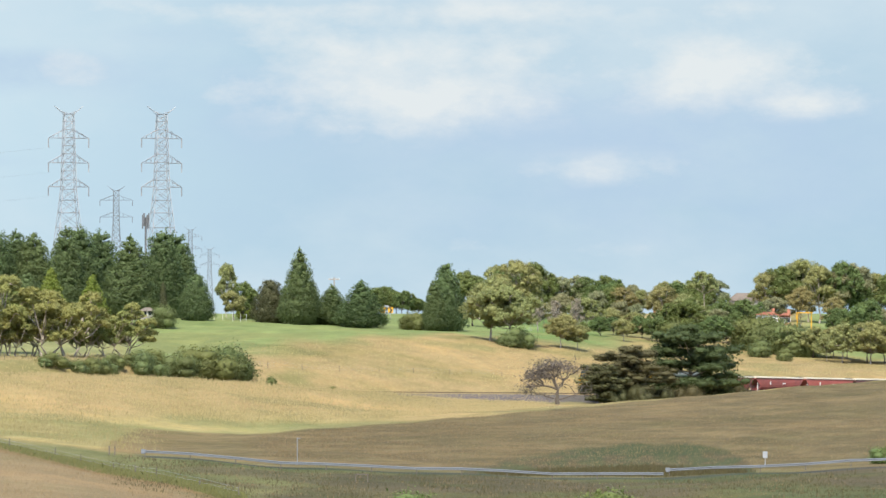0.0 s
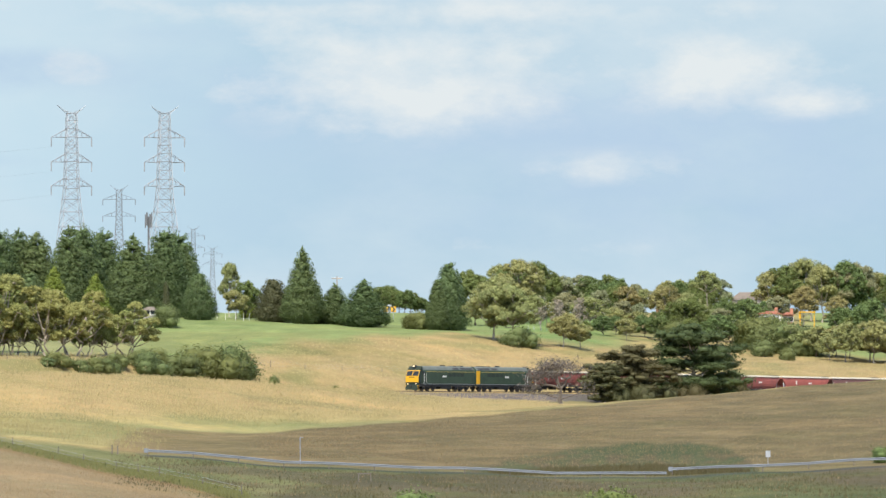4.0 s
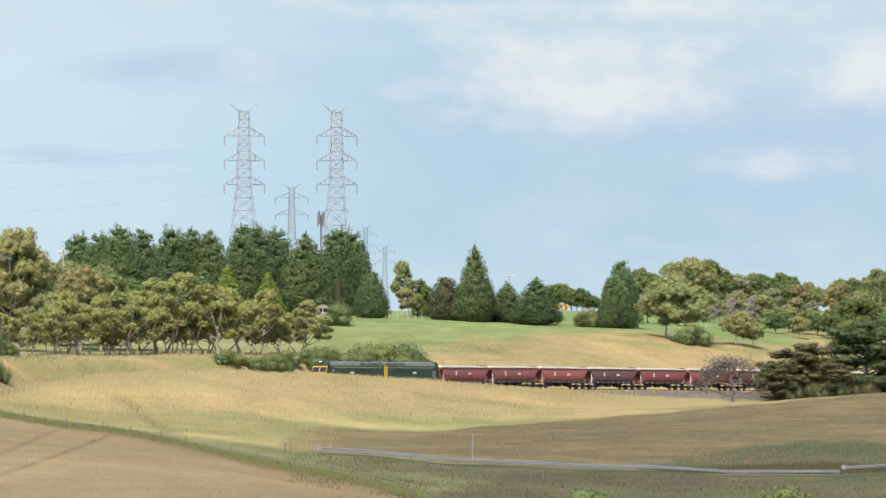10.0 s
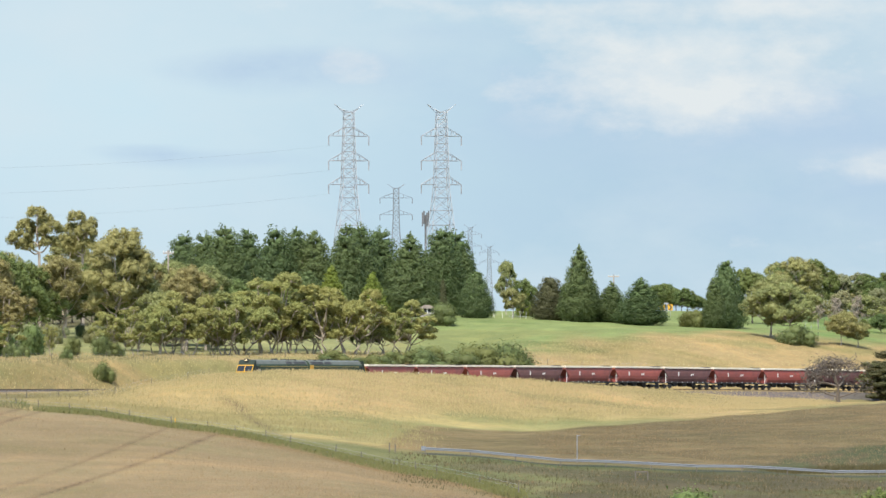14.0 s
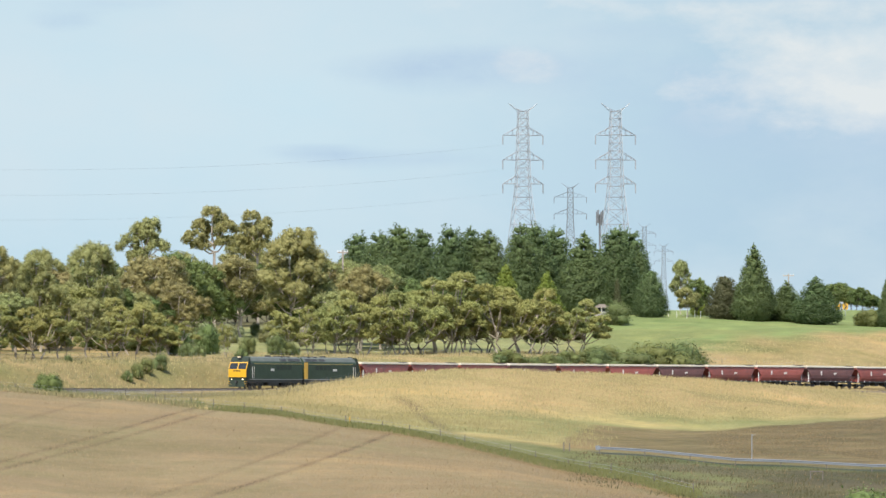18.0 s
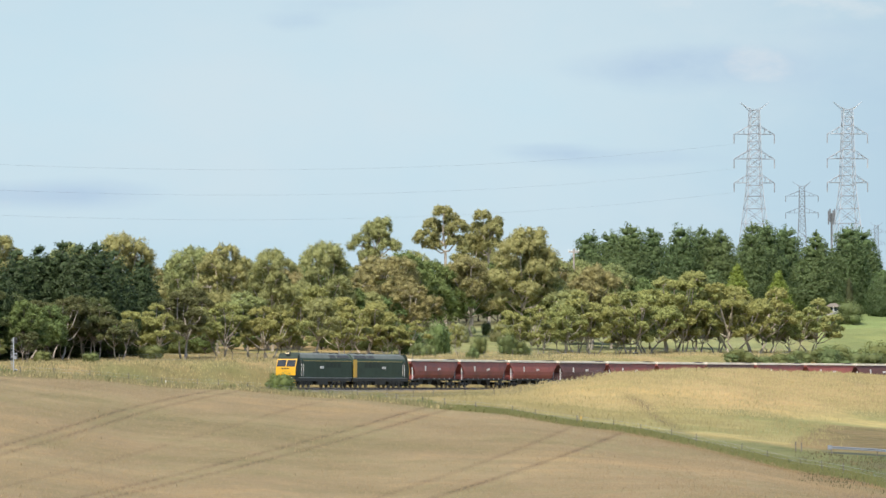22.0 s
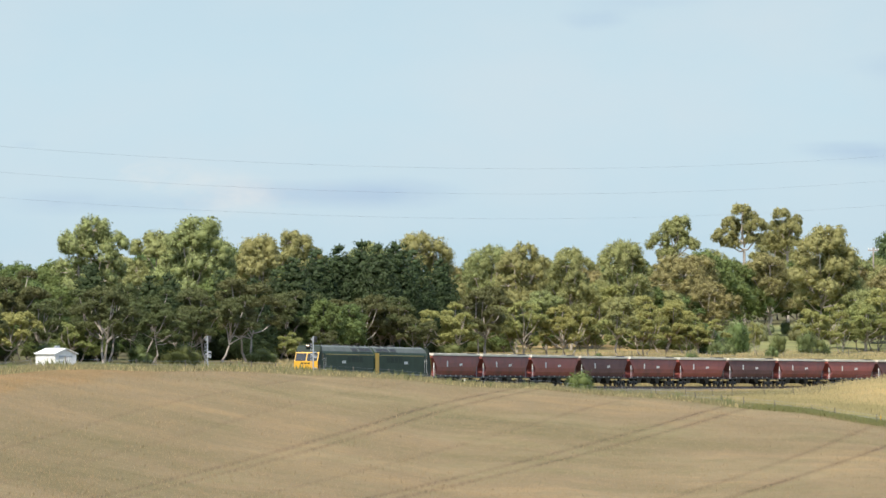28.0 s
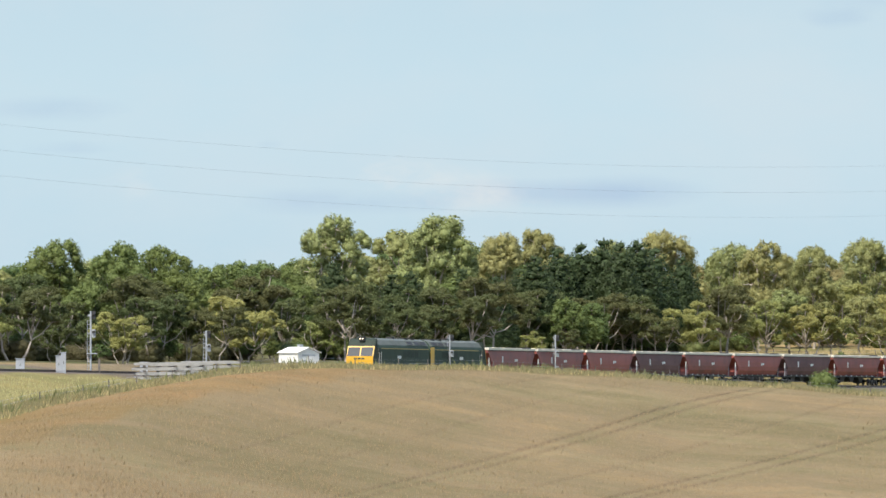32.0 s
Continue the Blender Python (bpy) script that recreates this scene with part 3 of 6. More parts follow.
def crown_mesh(name, clumps, count, size, mat, rng, upright=0.0, stretch=1.5, fill=0.8, outward=0.6, core=0.8, low=-1.0, round_=0.6):
    """Domed masses (centre, radii, share, cored) clothed in many small leafy sprays whose shading follows the mass."""
    w = np.array([c[2] for c in clumps], float)
    cens, rads = np.array([c[0][:] for c in clumps], float), np.array([c[1] for c in clumps], float)
    k = rng.choice(len(clumps), count, p=w / w.sum())
    cen, rad = cens[k], rads[k]
    d = rng.normal(size=(count, 3))
    d /= np.linalg.norm(d, axis=1)[:, None]
    d[:, 2] = np.where(d[:, 2] < low, -d[:, 2], d[:, 2])
    def lump(d, k):
        return 1 + 0.10 * np.sin(d[..., 0] * 5 + k) * np.sin(d[..., 2] * 6 + 2 * k) + 0.09 * np.sin(d[..., 1] * 8 + k) * np.sin(d[..., 0] * 9 - k)
    rho = (fill + (1.08 - fill) * rng.random(count) ** 0.7) * lump(d, k) * np.where(rng.random(count) < 0.22, rng.uniform(1.05, 1.38, count), 1.0)
    pos = cen + d * rad * rho[:, None]
    out = d / rad
    out /= np.linalg.norm(out, axis=1)[:, None]
    nor = outward * out + (1 - outward) * rng.normal(size=(count, 3)) + np.array((0, 0, upright))
    nor /= np.linalg.norm(nor, axis=1)[:, None]
    t = rng.normal(size=(count, 3))
    t -= nor * (t * nor).sum(1)[:, None]
    t /= np.linalg.norm(t, axis=1)[:, None]
    s = np.cross(nor, t)
    a = size * (0.55 + 0.9 * rng.random(count))[:, None]
    v = np.stack([pos + t * a * stretch * 0.6, pos - t * a * stretch * 0.35 + s * a * 0.55, pos - t * a * stretch * 0.35 - s * a * 0.55], 1).reshape(-1, 3)
    f = np.arange(count)[:, None] * 3 + np.array((0, 1, 2))
    mid = (cens * w[:, None]).sum(0) / w.sum()
    whole = pos - mid
    whole /= np.maximum(1e-6, np.linalg.norm(whole, axis=1))[:, None]
    shade = round_ * (0.62 * out + 0.38 * whole) + (1 - round_) * nor
    shade /= np.linalg.norm(shade, axis=1)[:, None]
    normals = np.repeat(shade, 3, axis=0)
    keep = np.array([i for i, c in enumerate(clumps) if len(c) < 4 or c[3]])
    if core and len(keep):
        n = len(keep)
        grown = BALL_V[None] * rads[keep][:, None, :] * (core * lump(np.broadcast_to(BALL_V, (n, *BALL_V.shape)), keep[:, None]))[..., None]
        f = np.concatenate([f, (BALL_F[None] + (np.arange(n) * len(BALL_V))[:, None, None]).reshape(-1, 3) + len(v)])
        v = np.concatenate([v, (cens[keep][:, None, :] + grown).reshape(-1, 3)])
        bn = BALL_V[None] / rads[keep][:, None, :]
        bn = bn / np.linalg.norm(bn, axis=2)[..., None]
        normals = np.concatenate([normals, bn.reshape(-1, 3)])
    me = mesh_np(name, v, f, mat)
    me.polygons.foreach_set("use_smooth", np.ones(len(f), dtype=bool))
    me.normals_split_custom_set_from_vertices(normals.astype(np.float32))
    return me


def plant(kind, trunk_bm, bark, crown, label, category, trunk_name="trunk"):
    ob = new(kind)
    part(trunk_name, trunk_bm, bark, ob)
    c = new("crown", crown)
    c.parent = ob
    return tagged(ob, label, category)


def gum(seed, H, mat, bark, label, bare=0.42, wide=0.32, count=20000, size=0.15, kind="gum_tree", stems=1, caps=9, fat=1.0, deep=0.62):
    """Eucalypt: pale forked limbs, each holding up a flat-bottomed cap of rounded leaf puffs, with gaps between."""
    rng = np.random.default_rng(seed)
    bm, clumps = bmesh.new(), []
    for s in range(stems):
        ang0 = 6.2832 * s / stems + rng.random()
        out = 0.06 * H * (stems > 1)
        base = Vector((out * math.cos(ang0), out * math.sin(ang0), -0.3))
        spread = wide * H * (0.5 if stems > 1 else 0.10) * rng.uniform(0.7, 1.2)
        reach = wide * H * (0.66 if stems > 1 else 1.0)
        peak = H * (1.0 if s == 0 else rng.uniform(0.76, 0.96))
        fork = Vector((base.x + 0.4 * spread * math.cos(ang0), base.y + 0.4 * spread * math.sin(ang0), H * (bare + 0.06 * rng.random())))
        tube(bm, [base, base.lerp(fork, 0.5) + Vector((rng.normal() * 0.02 * H, rng.normal() * 0.02 * H, 0)), fork], (0.017 if stems == 1 else 0.012) * H + 0.04, (0.012 if stems == 1 else 0.009) * H, 7)
        n = max(4, caps // stems)
        for k in range(n):
            up = 1 - 1.55 * (k + 0.15) / n
            ang = ang0 + 2.4 * k + rng.normal() * 0.35
            R = reach * rng.uniform(0.36, 0.54) * fat * (11 / max(11, caps)) ** 0.3
            q = (reach - 0.6 * R) * math.sqrt(max(0.04, 1 - up * up * 0.9)) * rng.uniform(0.55, 1.12)
            z = H * bare + (peak - H * bare) * (0.5 + 0.5 * up) * rng.uniform(0.93, 1.03) - 0.35 * R
            tip = Vector((spread * math.cos(ang0) + q * math.cos(ang), spread * math.sin(ang0) + q * math.sin(ang), max(z, H * bare * 0.8)))
            joint = fork.lerp(Vector((fork.x, fork.y, tip.z)), 0.35 * rng.random())
            bend = joint.lerp(tip, 0.5) + Vector((rng.normal() * 0.025 * H, rng.normal() * 0.025 * H, -0.03 * H))
            tube(bm, [joint, bend, tip], 0.0085 * H, 0.004 * H + 0.01, 5)
            for j in range(15):
                a2, e2 = 2.4 * j + rng.random(), math.asin(min(1.0, -0.16 + 1.12 * (j + rng.random()) / 15))
                r = R * (0.16 + 0.30 * rng.random() ** 1.5)
                c = tip + Vector((0.8 * R * math.cos(a2) * math.cos(e2), 0.8 * R * math.sin(a2) * math.cos(e2), deep * R * math.sin(e2)))
                if j % 4 == 0:
                    tube(bm, [tip, tip.lerp(c, 0.6) - Vector((0, 0, 0.05 * R)), c], 0.004 * H, 0.012, 4)
                clumps.append((c, (r, r, r * 0.8), r * r, j % 5 != 4))
    top = max(c[0].z + c[1][2] for c in clumps)
    for v in bm.verts:
        v.co.z *= 0.98 * H / top
    clumps = [(Vector((c[0].x, c[0].y, c[0].z * 0.98 * H / top)), *c[1:]) for c in clumps]
    return plant(kind, bm, bark, crown_mesh("crown", clumps, count, size, mat, rng, 0.2, 1.9, 0.55, 0.45, 0.70, -0.9, 0.58), label, "tree")


def conifer(seed, H, mat, label, wide=0.30, count=4200, size=0.5, kind="pine_tree", power=0.8, skirt=0.03):
    """Conifer clothed almost to the ground, in uneven whorls of boughs."""
    rng = np.random.default_rng(seed)
    bm = bmesh.new()
    tube(bm, [(0, 0, -0.3), (0, 0, H * 0.5), (0, 0, H * 0.95)], 0.018 * H + 0.05, 0.02, 7)
    clumps = []
    z = H * skirt
    while z < H * 0.97:
        f = 1 - z / H
        R = H * wide * f ** power * min(1.0, 0.62 + 3.2 * z / H)
        n = max(4, int(5 + 13 * f))
        for k in range(n):
            ang = 6.2832 * (k + rng.random()) / n
            q = R * (0.86 + 0.22 * rng.random())
            r = max(0.22, R * 0.24)
            tip = Vector((q * 0.78 * math.cos(ang), q * 0.78 * math.sin(ang), z + 0.02 * H * rng.normal() + 0.015 * H))
            clumps.append((tip, (r, r, r * 0.75 + 0.12), r ** 1.6, False))
            clumps.append((Vector((tip.x * 0.5, tip.y * 0.5, tip.z - 0.01 * H)), (r * 1.5, r * 1.5, r * 1.0 + 0.15), r ** 1.6 * 0.1, k % 2 == 0))
            if f > 0.15 and k % 3 == 0:
                beam(bm, (0, 0, z), tip, 0.07, 4)
        z += H * 0.042 * (0.8 + 0.5 * rng.random())
    clumps.append((Vector((0, 0, H * 0.965)), (0.2, 0.2, H * 0.045), 0.12))
    return plant(kind, bm, "dark_bark", crown_mesh("crown", clumps, count, size, mat, rng, 0.15, 1.9, 0.7, 0.6, 0.9, -0.8, 0.7), label, "tree")


def shrub(seed, H, W, mat, label, count=900, size=0.3, kind="bush"):
    rng = np.random.default_rng(seed)
    bm, clumps = bmesh.new(), []
    for k in range(9):
        ang, q = 6.2832 * rng.random(), W * 0.5 * rng.random() ** 0.6
        r = H * (0.22 + 0.16 * rng.random())
        tip = Vector((q * math.cos(ang), q * math.sin(ang), max(r * 0.8, H * (0.35 + 0.5 * rng.random()) * (1.1 - 0.5 * q / (W * 0.5)))))
        tube(bm, [(0.2 * tip.x, 0.2 * tip.y, -0.15), tip * 0.5, tip], 0.05, 0.015, 5)
        clumps.append((tip, (r * 1.3, r * 1.3, r), r * r))
        clumps.append((Vector((tip.x, tip.y, tip.z * 0.45)), (r * 1.2, r * 1.2, r), r * r * 0.7))
    return plant(kind, bm, "dark_bark", crown_mesh("crown", clumps, count, size, mat, rng, 0.2, 1.5, 0.75, 0.6, 0.75), label, "bush", "stem")


def spreading_cypress(seed, mat="cypress_leaf", label="old dark green cypress with flat spreading layered boughs"):
    """Old cypress with flat, dark, layered boughs."""
    rng = np.random.default_rng(seed)
    H, bm, clumps = 14.0, bmesh.new(), []
    tube(bm, [(0, 0, -0.4), (0.3, 0, 4), (0.0, 0.2, 8), (0.2, 0, 12)], 0.55, 0.15, 8)
    for k in range(34):
        up = 0.16 + 0.80 * (k / 33)
        ang = k * 2.4 + rng.random()
        reach = 9.6 * max(0.1, 1 - abs(up - 0.52) / 0.72) ** 0.55 * (0.5 + 0.55 * rng.random())
        tip = Vector((reach * math.cos(ang), reach * math.sin(ang), H * up + 0.4 * rng.normal()))
        tube(bm, [(0.1, 0.1, H * up * 0.8), tip * 0.55 + Vector((0, 0, H * up * 0.4)), tip], 0.14, 0.04, 5)
        for q in (1.0, 0.68, 0.36):
            r = 1.25 + 0.9 * rng.random()
            c = Vector((tip.x * q, tip.y * q, tip.z - 0.2 * (1 - q)))
            clumps.append((c, (r * 1.1, r * 1.1, r * 0.5), r * r))
            for _ in range(4):
                a2, k2 = 6.2832 * rng.random(), r * rng.uniform(0.3, 0.62)
                clumps.append((c + Vector((r * math.cos(a2), r * math.sin(a2), r * rng.uniform(-0.15, 0.5))), (k2 * 1.2, k2 * 1.2, k2 * 0.7), k2 * k2 * 1.4, k2 > 0.5 * r))
    return plant("cypress_tree", bm, "grey_bark", crown_mesh("crown", clumps, 34000, 0.19, mat, rng, 0.4, 1.9, 0.5, 0.6, 0.7), label, "tree")


def bare_shrub(seed, H=6.5):
    """Dead tree: one short trunk under a broad, dense haze of grey twigs."""
    rng = np.random.default_rng(seed)
    bm, clumps = bmesh.new(), []
    def grow(p, d, length, r, depth):
        q = p + d * length
        tube(bm, [p, p.lerp(q, 0.5) + Vector(rng.normal(size=3)) * length * 0.07, q], r, r * 0.6, 4)
        if depth < 2:
            clumps.append((q, (0.75, 0.75, 0.45), 1))
        if depth == 0:
            return
        for _ in range(4 if depth > 2 else 3):
            e = (d + Vector(rng.normal(size=3)) * 0.75 + Vector((0, 0, 0.05))).normalized()
            e.z = max(e.z, -0.10)
            grow(q, e, length * (0.58 + 0.2 * rng.random()), max(0.018, r * 0.55), depth - 1)
    grow(Vector((0, 0, -0.3)), Vector((-0.05, 0, 1)).normalized(), H * 0.26, 0.20, 4)
    for ang in (3.0, 0.2):
        grow(Vector((0, 0, H * 0.08)), Vector((math.cos(ang), 0.3 * math.sin(ang), 0.35)).normalized(), H * 0.2, 0.06, 2)
    crown = crown_mesh("crown", clumps, 2300, 0.055, "dead_twig", rng, 0.0, 5.5, 0.3, 0.2, 0, -1.0, 0.3)
    return plant("bare_shrub", bm, "dark_bark", crown, "dead grey-brown tree of dense bare twigs beside the railway", "shrub")


KINDS = {
    "gum": [gum(k, 18, "gum_leaf", "pale_bark", "tall eucalypt with pale forked trunk and olive leaf clumps", 0.26, 0.34, 24000, 0.16, caps=13) for k in (1, 2, 3, 4)],
    "bronze_gum": [gum(k, 16, "bronze_leaf", "pale_bark", "bronze-tinted eucalypt with a pale trunk in the wood", 0.20, 0.40, 24000, 0.15, caps=13) for k in (5, 6)],
    "shaded_gum": [gum(k, 12, "shaded_olive_leaf", "grey_bark", "eucalypt with grey forked trunks, cloud shade put into its dark olive leaves", 0.24, 0.46, 24000, 0.125, caps=14, stems=2) for k in (7, 8, 9)],
    "trunk_gum": [gum(k, 18, "gum_leaf", "pale_bark", "tall eucalypt with a long pale trunk behind the clearing", 0.46, 0.30, 18000, 0.16, caps=10) for k in (13, 14)],
    "far_gum": [gum(k, 16, "hazed_gum_leaf", "pale_bark", "eucalypt with an open crown on the hillside, haze put into its grey-olive leaves", 0.30, 0.36, 16000, 0.19, caps=10) for k in (15, 16)],
    "dead_gum": [gum(k, 12, "twig_leaf", "grey_bark", "half-dead grey-brown tree with thin twiggy crown", 0.12, 0.26, 5000, 0.13, caps=16, deep=1.0) for k in (17,)],
    "brown_pine": [conifer(k, 9, "brown_pine_leaf", "brownish rounded conifer in the pasture", 0.50, 15000, 0.14, power=0.42) for k in (63,)],
    "olive_bush": [shrub(k, 6.0, 9.0, "thicket_leaf", "spreading dark olive thicket beside the cypress", 12000, 0.16) for k in (104, 105)],
    "open_gum": [gum(k, 20, "gum_leaf", "pale_bark", "tall open-crowned eucalypt with bare pale limbs", 0.62, 0.24, 13000, 0.17, caps=8, fat=1.0) for k in (11, 12)],
    "wattle": [gum(k, 8, "wattle_leaf", "pale_bark", "low bushy eucalypt with several leaning pale stems", 0.15, 0.52, 27000, 0.10, "small_gum_tree", 3, 24) for k in (21, 22, 23, 24)],
    "field_gum": [gum(k, 10, "gum_leaf", "grey_bark", "round-crowned olive eucalypt standing in pasture", 0.24, 0.50, 22000, 0.12, "gum_tree", 1, 14) for k in (31, 32)],
    "pine": [conifer(k, 18, "pine_leaf", "dense dark green pine clothed to the ground", 0.34, 30000, 0.19, power=p) for k, p in ((41, 0.40), (42, 0.46), (43, 0.58))],
    "spire": [conifer(k, 15, "pine_leaf", "conical green conifer in the pasture", 0.36, 20000, 0.17, power=0.66) for k in (51, 52)],
    "round_pine": [conifer(k, 9, "pine_leaf", "rounded dark green conifer with boughs to the ground", 0.50, 17000, 0.14, power=0.42) for k in (61, 62)],
    "broad": [gum(k, 12, "broad_leaf", "dark_bark", "leafy deep green tree in the wood", 0.10, 0.42, 22000, 0.14, "broadleaf_tree", 1, 16, deep=0.8) for k in (71, 72, 73)],
    "dark": [conifer(k, 16, "stand_leaf", "very dark conifer in the wood", 0.28, 22000, 0.165, power=0.5) for k in (81, 82)],
    "lime": [conifer(k, 8, "lime_leaf", "bright yellow-green conifer among darker trees", 0.36, 9000, 0.15, kind="golden_conifer") for k in (91,)],
    "bush": [shrub(k, 3.2, 4.5, "shrub_leaf", "rounded grey-green bush in dry grass", 6000, 0.12) for k in (101, 102, 103)],
    "grey_bush": [shrub(k, 3.6, 3.6, "grey_leaf", "silvery grey-green shrub at the wood's edge", 5000, 0.12) for k in (111,)],
    "dock": [shrub(k, 0.7, 0.9, "rust_leaf", "rust-brown seeding weed on the road verge", 500, 0.07, "weed") for k in (131,)],
    "lime_bush": [shrub(k, 1.8, 2.6, "broad_leaf", "fresh green bush in the grass", 4200, 0.09) for k in (121,)],
}
TALL = {"dock": 0.7, "far_gum": 16.0, "dead_gum": 12.0, "trunk_gum": 18.0, "bronze_gum": 16.0, "shaded_gum": 12.0, "brown_pine": 9.0, "olive_bush": 6.0, "gum": 18.0, "open_gum": 20.0, "wattle": 8.0, "field_gum": 10.0, "pine": 18.0, "spire": 15.0, "round_pine": 9.0, "broad": 12.0, "dark": 16.0, "lime": 8.0, "bush": 3.2, "grey_bush": 3.6, "lime_bush": 1.8}
plant_rng = random.Random(5)


def set_plant(kind, b, r, top, group="", width=1.0, sink=0.0):
    """A plant on the ground at bearing b and distance r whose tip stands at the level top."""
    z = float(land(b, r)) - sink
    h = EYE + (LEVEL - top) / U * r - z
    if h < 0.4:
        return None
    s = h / (TALL[kind] * 0.97)
    w = s * width * plant_rng.uniform(0.92, 1.08)
    ob = copy_thing(plant_rng.choice(KINDS[kind]), Matrix.Translation((*spot(b, r), z)) @ Matrix.Rotation(plant_rng.uniform(0, 6.28), 4, "Z") @ Matrix.Diagonal((w, w, s, 1)))
    if group:
        ob["group"] = group
    return ob


def row_of(kinds, b0, b1, step, dist, top, jitter, group, width=1.0, gap=None):
    """A belt of plants from bearing b0 to b1; dist and top are functions of the bearing."""
    b = b0
    while b < b1:
        if not (gap and gap[0] < b < gap[1]):
            set_plant(plant_rng.choice(kinds), b, dist(b) + plant_rng.uniform(-12, 12), top(b) + plant_rng.uniform(-jitter, jitter), group, width)
        b += step * plant_rng.uniform(0.7, 1.3)


def plant_all():
    g = "trees of the wood along the line"
    # far belt behind everything
    far_top = line(((-2600, 470), (-2172, 480), (-1700, 480), (-1200, 470), (-800, 465), (-400, 465), (200, 470), (400, 520), (900, 525), (1000, 500), (2400, 505)))
    row_of(["gum", "broad", "gum"], -2550, 330, 62, lambda b: track_r(b) + 330, lambda b: far_top(b) + 8, 14, g)
    # wood, tall back row
    back = line(((-2600, 455), (-2172, 450), (-1900, 455), (-1700, 460), (-1560, 430), (-1300, 425), (-1000, 445), (-700, 450), (-500, 440), (-300, 430), (-150, 470), (60, 480)))
    row_of(["gum", "broad", "broad"], -2480, -1050, 62, lambda b: track_r(b) + 160, lambda b: back(b) + 26, 14, g)
    row_of(["gum", "bronze_gum", "broad", "gum"], -1050, -120, 66, lambda b: track_r(b) + 200, lambda b: back(b) + 26, 14, g)
    for b in range(-500, -235, 38):
        set_plant("broad", b, track_r(b) + 292, 530 + plant_rng.uniform(-18, 16), g, 0.9)
    # stand-out gums: bearing, tip level
    for b, top, kind in ((-1585, 394, "gum"), (-1400, 397, "gum"), (-1450, 420, "gum"), (-1285, 428, "gum"), (-1212, 420, "open_gum"), (-1080, 438, "gum"), (-985, 423, "gum"), (-880, 445, "gum"), (-826, 440, "gum"), (-730, 450, "gum"),
                         (-548, 394, "open_gum"), (-423, 374, "open_gum"), (-346, 381, "open_gum"), (-290, 412, "gum"), (-250, 445, "gum"), (-170, 482, "gum"), (-640, 436, "gum"), (-2080, 438, "broad"), (-1960, 442, "broad"), (-1880, 448, "broad")):
        set_plant(kind, b, track_r(b) + (240 if kind == "open_gum" and b > -700 else plant_rng.uniform(105, 150)), top, g, 0.85)
    # dark stand in the middle of the wood; its dark trees also stand for cloud shade
    for b, top in ((-1220, 470), (-1180, 455), (-1140, 448), (-1100, 440), (-1070, 445), (-1040, 442), (-1010, 455), (-1250, 490), (-1290, 505), (-1440, 495), (-1475, 500), (-960, 470), (-1350, 490), (-1580, 480)):
        set_plant("dark", b, track_r(b) + plant_rng.uniform(75, 100), top, g, 1.15)
    mid = line(((-2600, 500), (-2172, 505), (-1700, 510), (-1500, 520), (-1300, 520), (-1000, 525), (-800, 515), (-500, 520), (-300, 520), (-120, 500)))
    row_of(["shaded_gum", "shaded_gum", "broad"], -2450, -1000, 56, lambda b: track_r(b) + 85, lambda b: mid(b), 22, g, 1.05)
    row_of(["wattle", "gum", "bronze_gum", "broad", "wattle"], -1000, -130, 42, lambda b: track_r(b) + 155, lambda b: mid(b), 24, g, 1.05, (-480, -230))
    row_of(["shaded_gum", "shaded_gum", "wattle", "shaded_gum"], -2400, -880, 66, lambda b: track_r(b) + 54, lambda b: 552 + 16 * math.sin(b * 0.03), 36, g, 1.15)
    row_of(["wattle", "shaded_gum", "wattle", "gum"], -880, -580, 50, lambda b: track_r(b) + 56, lambda b: 540 + 18 * math.sin(b * 0.05), 24, g, 1.1)
    row_of(["broad", "shaded_gum", "broad"], -2400, -1000, 40, lambda b: track_r(b) + 100, lambda b: 575, 14, g, 1.3)
    row_of(["broad", "bush", "wattle"], -1000, -480, 58, lambda b: track_r(b) + 112, lambda b: 585, 16, g, 1.2)
    row_of(["broad", "shaded_gum"], -1250, -980, 30, lambda b: track_r(b) + 70, lambda b: 560, 22, g, 1.1)
    row_of(["olive_bush", "broad"], -2300, -1560, 34, lambda b: track_r(b) + 72, lambda b: 606, 12, g, 1.1)
    row_of(["bush"], -1640, -900, 110, lambda b: track_r(b) + 46, lambda b: 622, 10, "bushes at the edge of the wood", 1.1)
    # row of low gums at the edge of the pasture
    for b in range(-560, 236, 31):
        if not -480 < b < -285:
            set_plant("wattle", b + plant_rng.uniform(-8, 8), track_r(b) + plant_rng.uniform(60, 78), (524 if b > -100 else 548) + 20 * math.sin(b * 0.045) + plant_rng.uniform(-16, 20), "low gums by the pasture", plant_rng.uniform(1.0, 1.3))
    row_of(["grey_bush", "bush", "wattle"], -485, -232, 26, lambda b: track_r(b) + 225, lambda b: 577, 8, "silvery shrubs", 0.8)
    row_of(["wattle", "bush", "lime_bush"], -485, -280, 40, lambda b: track_r(b) + 66, lambda b: 592, 14, "low gums by the pasture", 0.55)
    for b in (-440, -400, -330, -308, -262):
        set_plant("grey_bush", b, track_r(b) + 170, 583 + plant_rng.uniform(-5, 4), "silvery shrubs", 0.9)
    for b, top in ((-470, 612), (-452, 616), (-300, 606), (-285, 614)):
        set_plant("bush", b, track_r(b) + 56, top, "bushes beside the line", 0.7)
